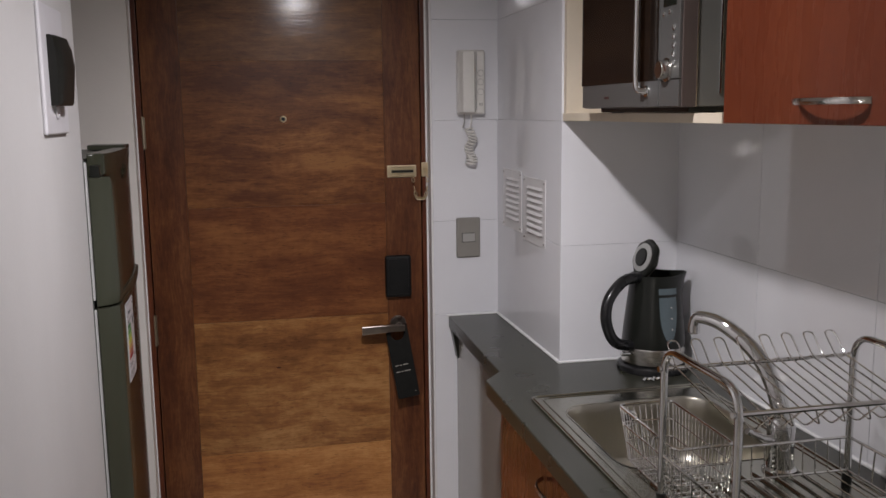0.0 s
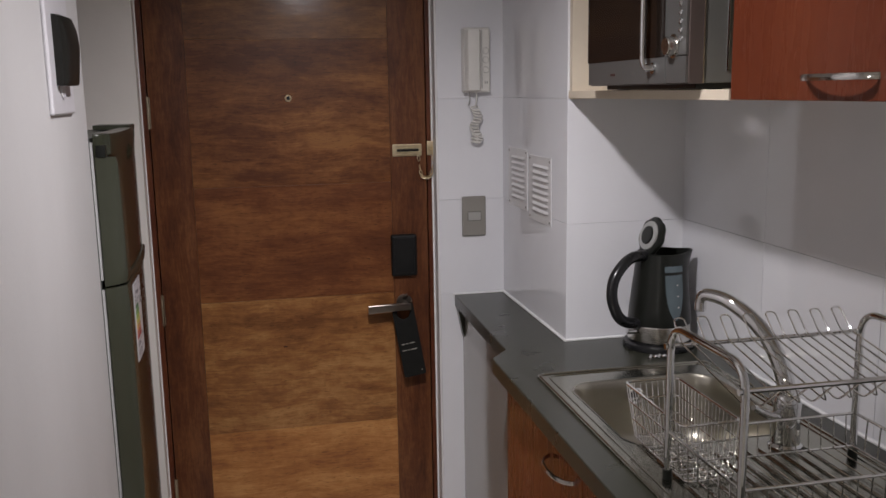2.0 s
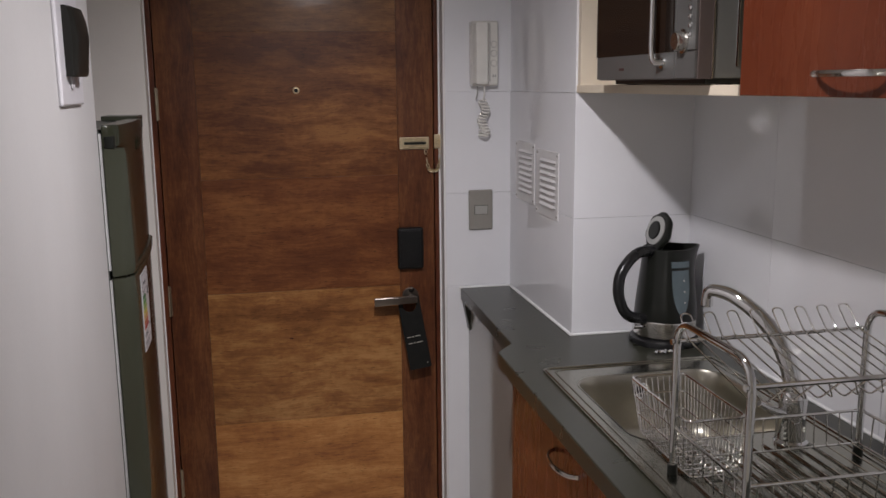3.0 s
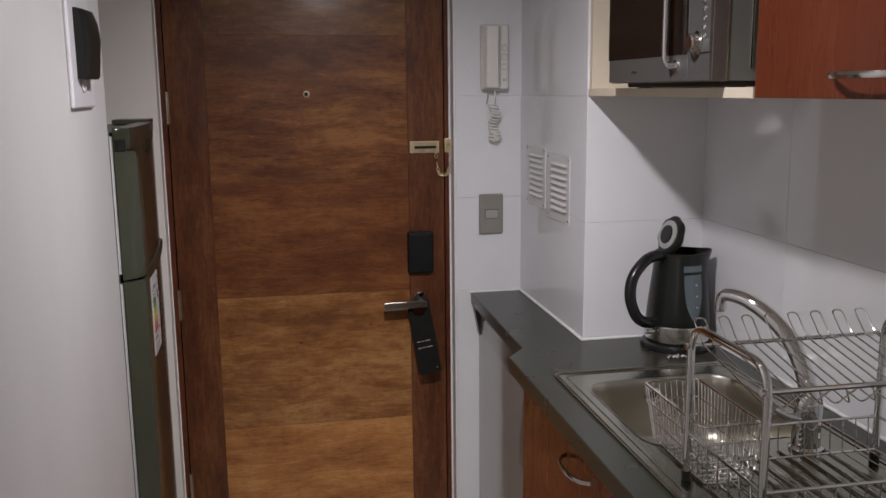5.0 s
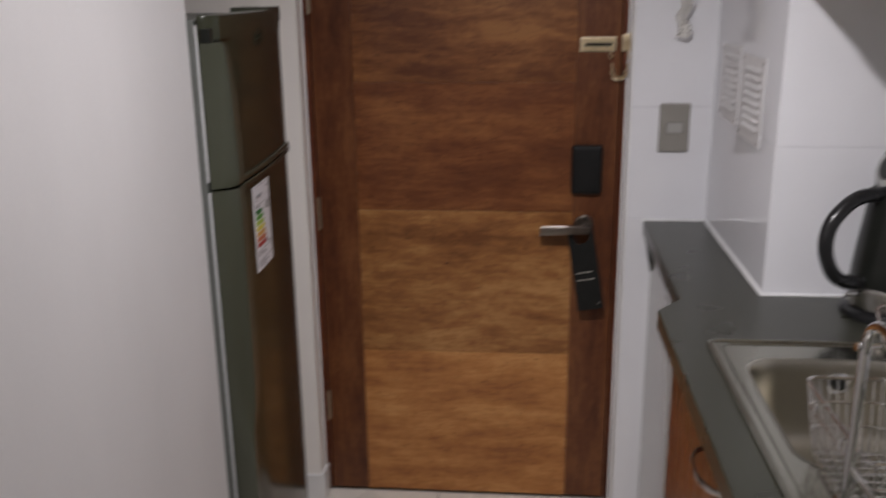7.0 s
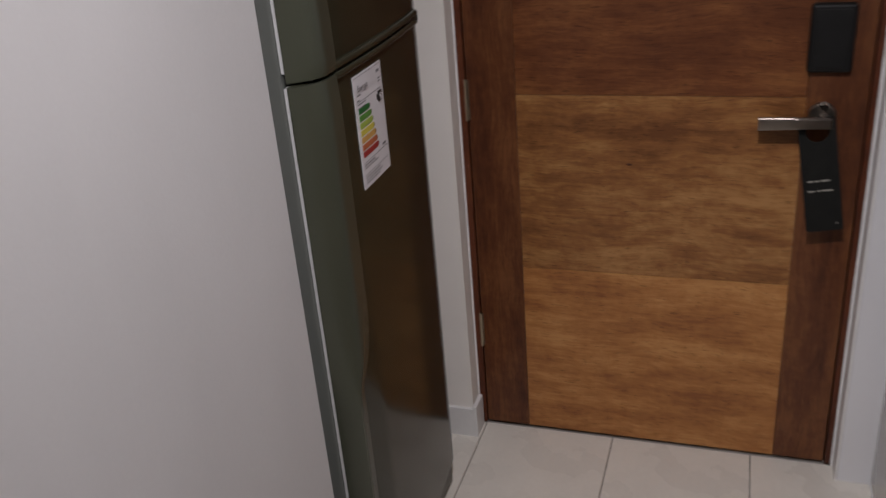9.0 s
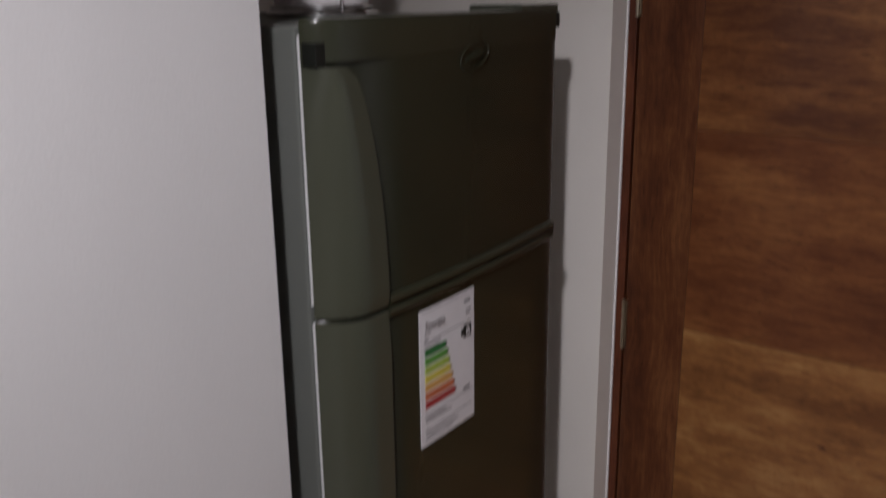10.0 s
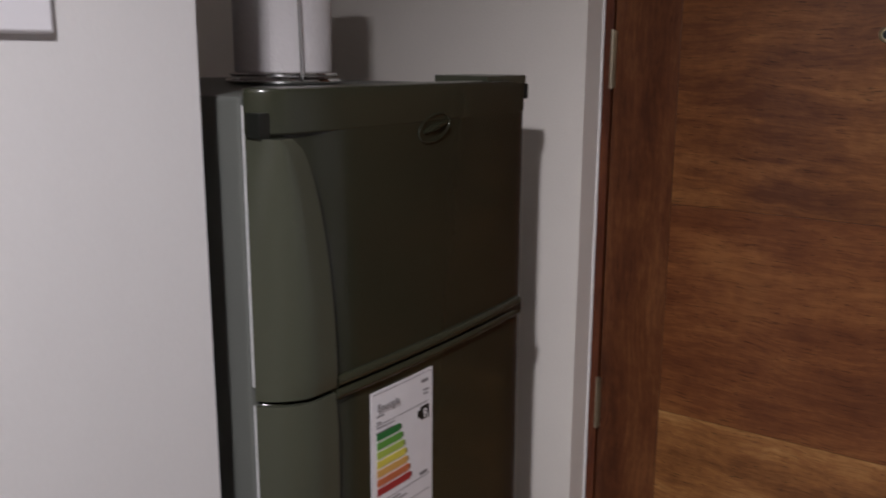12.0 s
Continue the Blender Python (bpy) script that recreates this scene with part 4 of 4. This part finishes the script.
part("side_strip", tube([(MX + 0.0765, MY0 + 0.001, 1.575), (MX + 0.0765, MY0, 1.815)], 0.0030, 8), CHROME, mw)
for y in (MY0 + 0.03, MY1 - 0.03):
    for x in (MX + 0.07, WX - 0.07):
        part("foot", cyl(0.014, MZ0 - UZ - 0.014, pose(x, y, UZ + 0.018), n=16), BLACK, mw)

# ---- kettle ----
KC = (1.290, -0.700)
ket = thing("kettle", "black plastic electric kettle with its lid open", "kettle")
part("power_base", lathe([(0.088, 0.0), (0.090, 0.004), (0.088, 0.014), (0.078, 0.019), (0.05, 0.020)], pose(*KC, 0.900)), GLOSSBLACK, ket)
part("steel_band", lathe([(0.074, 0.0), (0.078, 0.003), (0.0775, 0.040), (0.076, 0.043)], pose(*KC, 0.920)), HANDLE, ket, "brushed steel band")
kb = lathe([(0.076, 0.963), (0.0785, 0.968), (0.076, 1.00), (0.0705, 1.05), (0.0655, 1.09), (0.0615, 1.125), (0.0605, 1.142), (0.0565, 1.144), (0.0565, 1.135), (0.050, 1.07)], pose(KC[0], KC[1], 0))
for v in kb.verts:
    # pouring lip on the side towards the tiles
    a = math.atan2(v.co.y - KC[1], v.co.x - KC[0])
    if v.co.z > 1.06:
        k = max(0.0, math.cos(a + 0.15)) ** 8 * min(1.0, (v.co.z - 1.06) / 0.08) ** 2
        v.co.x += 0.022 * k
        v.co.z += 0.004 * k
part("jug", kb, BLACK, ket)
hl = rounded([(-0.030, 1.136), (-0.108, 1.142), (-0.160, 1.095), (-0.167, 1.045), (-0.138, 0.982), (-0.066, 0.966)], 0.05, 6)
hl = [(KC[0] + q[0] * 0.93, KC[1] + q[0] * 0.36, q[1]) for q in hl]
part("handle", tube(hl, 0.0138, 12), GLOSSBLACK, ket, "black looped handle")
lm = Matrix.Translation((KC[0] - 0.048, KC[1] - 0.012, 1.142)) @ Matrix.Rotation(radians(8), 4, "Z") @ Matrix.Rotation(radians(-72), 4, "Y") @ Matrix.Translation((0.046, 0, 0))
lid_bm = lathe([(0.040, -0.004), (0.047, 0.0), (0.048, 0.008), (0.043, 0.014), (0.01, 0.015)], n=48)
for v in lid_bm.verts:
    k = 1 + 0.035 * math.cos(7 * math.atan2(v.co.y, v.co.x)) * (math.hypot(v.co.x, v.co.y) > 0.03)
    v.co.x, v.co.y = v.co.x * k, v.co.y * k
bmesh.ops.transform(lid_bm, matrix=lm @ pose(0, 0, 0, 180), verts=lid_bm.verts)
lid = part("lid", lid_bm, BLACK, ket, "black open lid with a scalloped rim")
part("lid_ring", lathe([(0.036, 0.0), (0.036, 0.004), (0.024, 0.006), (0.024, 0.0)], lm @ pose(0, 0, 0.003)), GREY, lid, "grey inner ring")
part("lid_core", lathe([(0.023, 0.0), (0.023, 0.008), (0.019, 0.010)], lm @ pose(0, 0, 0.002)), BLACK, lid)
ang = radians(-84)
JUG = ((0.968, 0.0785), (1.00, 0.076), (1.05, 0.0705), (1.09, 0.0655), (1.125, 0.0615), (1.142, 0.0605))


def jug_radius(z):
    for (z0, r0), (z1, r1) in zip(JUG, JUG[1:]):
        if z <= z1:
            return r0 + (r1 - r0) * max(0.0, z - z0) / (z1 - z0)
    return JUG[-1][1]


def gauge(rows, proud):
    """A patch that follows the jug, from (height, half angle) rows."""
    return loft([[(KC[0] + (jug_radius(z) + d) * math.cos(ang + half * s), KC[1] + (jug_radius(z) + d) * math.sin(ang + half * s), z)
                  for s, d in [(-1 + i / 4, proud) for i in range(9)] + [(1, -0.004), (0, -0.004), (-1, -0.004)]] for z, half in rows])


part("water_window", gauge([(0.982 + 0.112 * t, max(0.04, 0.36 * (1 - (1 - t) ** 2.2) ** 0.6)) for t in [i / 12 for i in range(13)]], 0.0012), WATER, ket, "pale blue water gauge window")
part("window_cap", gauge([(1.101, 0.38), (1.105, 0.385), (1.112, 0.385), (1.116, 0.38)], 0.0026), WATER, ket, "pale blue cap of the gauge")
for i in range(3):
    z = 1.015 + i * 0.027
    r = 0.0805 - 0.0155 * (z - 0.985) / 0.125
    part("level_mark", cyl(0.0022, 0.001, Matrix.Translation((KC[0] + (r - 0.001) * math.cos(ang + 0.1), KC[1] + (r - 0.001) * math.sin(ang + 0.1), z)) @ Matrix.Rotation(ang, 4, "Z") @ pose(0, 0, 0, 0, 90), n=8), GREY, ket)
part("switch", box(KC[0] - 0.098, KC[0] - 0.074, KC[1] - 0.036, KC[1] - 0.018, 0.944, 0.954, 0.003), CHROME, ket)
part("badge_bar", cyl(0.004, 0.0015, Matrix.Translation((KC[0] + 0.076 * math.cos(ang), KC[1] + 0.076 * math.sin(ang), 0.941)) @ Matrix.Rotation(ang, 4, "Z") @ pose(0, 0, 0, 0, 90), n=10), GREY, ket)
foil = thing("foil_scrap", "small crumpled scrap of silver foil on the worktop", "foil scrap")
for i in range(4):
    part("fold", tube([(1.215 + 0.011 * i, -0.812 + 0.006 * (i % 2), 0.9035), (1.222 + 0.011 * i, -0.806 - 0.006 * (i % 2), 0.908), (1.230 + 0.011 * i, -0.812, 0.9035)], [0.0035, 0.004, 0.003], 5), CHROME, foil)

# ---- dish rack ----
rack = thing("dish_rack", "chromed wire dish rack standing on the drainboard", "dish rack")
RX0, RX1, RY0, RY1, RZ = 0.957, 1.304, -1.676, -1.447, 1.170
for x in (RX0, RX1):
    u = part("end_frame", tube(rounded([(x, RY1, 0.915), (x, RY1, RZ), (x, RY0, RZ), (x, RY0, 0.915)], 0.045, 7), 0.0062, 12), CHROME, rack, "bent chrome tube end frame")
    for y in (RY0, RY1):
        part("foot", cyl(0.0085, 0.018, pose(x, y, 0.9045), bevel=0.002, n=14), BLACK, u, "black rubber foot")
        part("rivet", cyl(0.005, 0.004, pose(x - 0.0065, y, 1.134, 0, -90), n=10), CHROME, u)
part("plate_rail", tube([(RX0, RY1 + 0.001, 1.134), (RX1, RY1 + 0.001, 1.134)], 0.0034, 8), WIRE, rack)
part("plate_rail", tube([(RX0, RY0 + 0.001, 1.134), (RX1, RY0 + 0.001, 1.134)], 0.0042, 8), WIRE, rack)
VY = RY0 + 0.024
npl = 8
pitch = (RX1 - RX0 - 0.014) / npl
for i in range(npl):
    x = RX0 + 0.018 + i * pitch
    w = pitch * 0.46
    a = [(x - pitch * 0.62, RY0 + 0.001, 1.137), (x, VY, 1.099), (x, RY1 - 0.002, 1.137), (x, RY1 + 0.032, 1.171), (x + w, RY1 + 0.032, 1.171), (x + w, RY1 - 0.002, 1.137), (x + w, VY, 1.099), (x + w + pitch * 0.62, RY0 + 0.001, 1.137)]
    part("plate_wire", tube(rounded(a, 0.009, 3), 0.0013, 6), WIRE, rack)
TZ, TB = 0.988, 0.930
BKX = 1.084  # the tray is open here for the basket
ring = [(RX0, RY1, TZ), (RX0, RY0, TZ), (RX1, RY0, TZ), (RX1, RY1, TZ), (BKX, RY1, TZ)]
for a, b in zip(ring, ring[1:]):
    part("tray_rail", tube([a, b], 0.0026, 8), WIRE, rack)
part("tray_rail", tube(rounded([(BKX, RY1, TZ), (BKX, RY1, TB), (BKX, RY0 + 0.004, TB)], 0.01, 3), 0.0020, 6), WIRE, rack)
low = [(RX0 + 0.004, RY0 + 0.004, TB), (RX1 - 0.004, RY0 + 0.004, TB), (RX1 - 0.004, RY1 - 0.004, TB), (RX0 + 0.004, RY1 - 0.004, TB)]
for a, b in zip(low, low[1:]):
    b = (BKX, b[1], b[2]) if a[1] == b[1] and a[1] > RY1 - 0.01 else b
    part("tray_rail", tube([a, b], 0.0020, 6), WIRE, rack)
for i in range(14):
    x = RX0 + 0.018 + i * 0.0240
    if x < BKX:
        part("tray_wire", tube(rounded([(x, -1.492, TB), (x, RY0 + 0.004, TB), (x, RY0, TZ)], 0.008, 3), 0.0012, 6), WIRE, rack)
        continue
    part("tray_wire", tube(rounded([(x, RY1, TZ), (x, RY1 - 0.004, TB), (x, RY0 + 0.004, TB), (x, RY0, TZ)], 0.008, 3), 0.0012, 6), WIRE, rack)
for i in range(6):
    y = RY0 + 0.03 + i * 0.033
    part("tray_wire", tube([(RX0, y, TZ), (RX0 + 0.003, y, TB)], 0.0015, 6), WIRE, rack)
    part("tray_wire", tube([(RX1, y, TZ), (RX1 - 0.003, y, TB)], 0.0015, 6), WIRE, rack)

# ---- cutlery basket hooked on the rack ----
ba = thing("cutlery_basket", "chromed wire cutlery basket hooked on the dish rack", "basket")
TX0, TX1, TY0, TY1, TT = 0.966, 1.072, -1.476, -1.245, 1.006
LX0, LX1, LY0_, LY1_, LB = 0.973, 1.062, -1.480, -1.275, 0.911


def level(t):
    return [(LX0 + (TX0 - LX0) * t, LY0_ + (TY0 - LY0_) * t, LB + (TT - LB) * t), (LX1 + (TX1 - LX1) * t, LY0_ + (TY0 - LY0_) * t, LB + (TT - LB) * t),
            (LX1 + (TX1 - LX1) * t, LY1_ + (TY1 - LY1_) * t, LB + (TT - LB) * t), (LX0 + (TX0 - LX0) * t, LY1_ + (TY1 - LY1_) * t, LB + (TT - LB) * t)]


for t, r in ((0.0, 0.0015), (0.36, 0.0015), (0.68, 0.0015), (1.0, 0.0026)):
    c = level(t)
    c = [Vector(q) for q in c]
    loop = rounded([(c[0] + c[1]) / 2, c[1], c[2], c[3], c[0], (c[0] + c[1]) / 2], 0.014, 3)[:-1]
    part("basket_rim", tube(loop, r, 6, True), WIRE, ba)
lo_, hi_ = level(0.0), level(1.0)
for side, count in ((0, 9), (1, 18), (2, 9), (3, 18)):
    a0, a1, b0_, b1_ = Vector(lo_[side]), Vector(lo_[(side + 1) % 4]), Vector(hi_[side]), Vector(hi_[(side + 1) % 4])
    for i in range(count):
        s = (i + 0.5) / count
        part("basket_wire", tube([a0.lerp(a1, s), b0_.lerp(b1_, s)], 0.0009, 5), WIRE, ba)
for i in range(7):
    x = LX0 + (LX1 - LX0) * (i + 0.5) / 7
    part("floor_wire", tube([(x, LY0_, LB), (x, LY1_, LB)], 0.0012, 5), WIRE, ba)
for i in range(12):
    y = LY0_ + (LY1_ - LY0_) * (i + 0.5) / 12
    part("floor_wire", tube([(LX0, y, LB + 0.002), (LX1, y, LB + 0.002)], 0.0012, 5), WIRE, ba)
for y in (-1.330, -1.420):
    part("hook", tube(rounded([(TX0, y, TT), (TX0 - 0.012, y, TT + 0.004), (TX0 - 0.014, y, TT - 0.012)], 0.006, 4), 0.0016, 6), WIRE, ba)

# ---- ceiling lamps ----
spot = thing("spotlight", "small white adjustable ceiling spotlight", "spotlight")
part("canopy", cyl(0.045, 0.014, pose(LAMP[0], LAMP[1] - 0.06, CEILING - 0.014), bevel=0.003), TRIM, spot)
back = Vector(LAMP) - AIM * 0.075
turn = AIM.to_track_quat("Z", "Y").to_matrix().to_4x4()
part("head", lathe([(0.040, 0.0), (0.052, 0.008), (0.060, 0.060), (0.060, 0.072), (0.056, 0.072), (0.056, 0.066)], Matrix.Translation(back) @ turn), TRIM, spot)
part("glass", cyl(0.055, 0.003, Matrix.Translation(back + AIM * 0.066) @ turn), LAMPGLASS, spot)

# bare bulb of the lamp in the room behind, mirrored in the tiles
RL = (-0.81, -4.05, 1.257)
rl = thing("room_lamp", "slim floor lamp with a bright bare bulb", "floor lamp")
part("foot", cyl(0.12, 0.02, pose(RL[0], RL[1], 0.0), bevel=0.004), NICKEL, rl)
part("stem", tube([(RL[0], RL[1], 0.018), (RL[0], RL[1], RL[2] - 0.045)], 0.008, 10), NICKEL, rl)
part("bulb", lathe([(0.014, -0.05), (0.018, -0.04), (0.034, -0.018), (0.040, 0.004), (0.034, 0.026), (0.018, 0.038), (0.004, 0.041)], pose(*RL), n=24), BULB, rl)

# ---- tiles, laid last ----
def tile_box(w, h, d=0.007):
    bm = box(-w / 2, w / 2, -d, 0.0, -h / 2, h / 2)
    rim = [e for e in bm.edges if all(v.co.y < -d / 2 for v in e.verts)]
    bmesh.ops.bevel(bm, geom=rim, offset=0.0008, segments=2, affect="EDGES", profile=0.5)
    me = bpy.data.meshes.new("tile")
    bm.to_mesh(me)
    bm.free()
    me.materials.append(TILE)
    return me


tile_meshes = {}


def lay(parent, cols, rows, turn, place, gap=0.0006):
    """Tiles between the joints cols and rows; turn degrees about z; place(u) gives the wall point at u along it."""
    for u0, u1 in zip(cols, cols[1:]):
        for z0, z1 in zip(rows, rows[1:]):
            key = (round(u1 - u0, 4), round(z1 - z0, 4))
            if key not in tile_meshes:
                tile_meshes[key] = tile_box(u1 - u0 - gap, z1 - z0 - gap)
            ob = new("tile", tile_meshes[key])
            ob.parent = parent
            x, y = place((u0 + u1) / 2)
            ob.matrix_world = pose(x + random.uniform(-1, 1) * 0.0002, y, (z0 + z1) / 2, random.uniform(-0.15, 0.15), 0, turn + random.uniform(-0.15, 0.15))


# caulked inner corners of the tiling
structure(link("trim", box(CX - 0.0008, CX + 0.007, -0.0008, 0.007, 0.0, CEILING), TILE), "white caulk in the inner corner of the tiles", "trim")
structure(link("trim", box(WX - 0.0008, WX + 0.007, CY - 0.0008, CY + 0.007, 0.0, CEILING), TILE), "white caulk in the inner corner of the tiles", "trim")
ROWS = (0.0, 0.30, 0.603, 0.9065, 1.2075, 1.524, 1.83, CEILING)
lay(wall_entry, (0.864, CX), (0.0, *ROWS[3:]), 0, lambda u: (u, 0.007))
lay(wall_column, (CY, 0.0), ROWS, -90, lambda u: (CX + 0.007, u))
lay(wall_column, (CX, WX), ROWS, 0, lambda u: (u, CY + 0.007))
lay(wall_side, (-3.33, -2.94, -2.55, -2.16, -1.77, -1.38, -0.992, CY), ROWS, -90, lambda u: (WX + 0.007, u))


def floor_tile_mesh(w, h):
    bm = box(-w / 2, w / 2, -h / 2, h / 2, -0.008, 0.0)
    rim = [e for e in bm.edges if all(v.co.z > -0.004 for v in e.verts)]
    bmesh.ops.bevel(bm, geom=rim, offset=0.0012, segments=1, affect="EDGES")
    me = bpy.data.meshes.new("floor_tile")
    bm.to_mesh(me)
    bm.free()
    me.materials.append(FTILE)
    return me


floor_ob = bpy.data.objects["floor"]
fm = floor_tile_mesh(0.334, 0.334)
for i in range(-9, 4):
    for j in range(-17, 1):
        x, y = 0.334 + 0.1685 + i * 0.337, -0.11 + j * 0.337
        if x < -0.95 and y > END - 0.2 or y < BACK:
            continue
        ob = new("floor_tile", fm)
        ob.parent = floor_ob
        ob.location = (x, y, random.uniform(-0.0004, 0.0002))
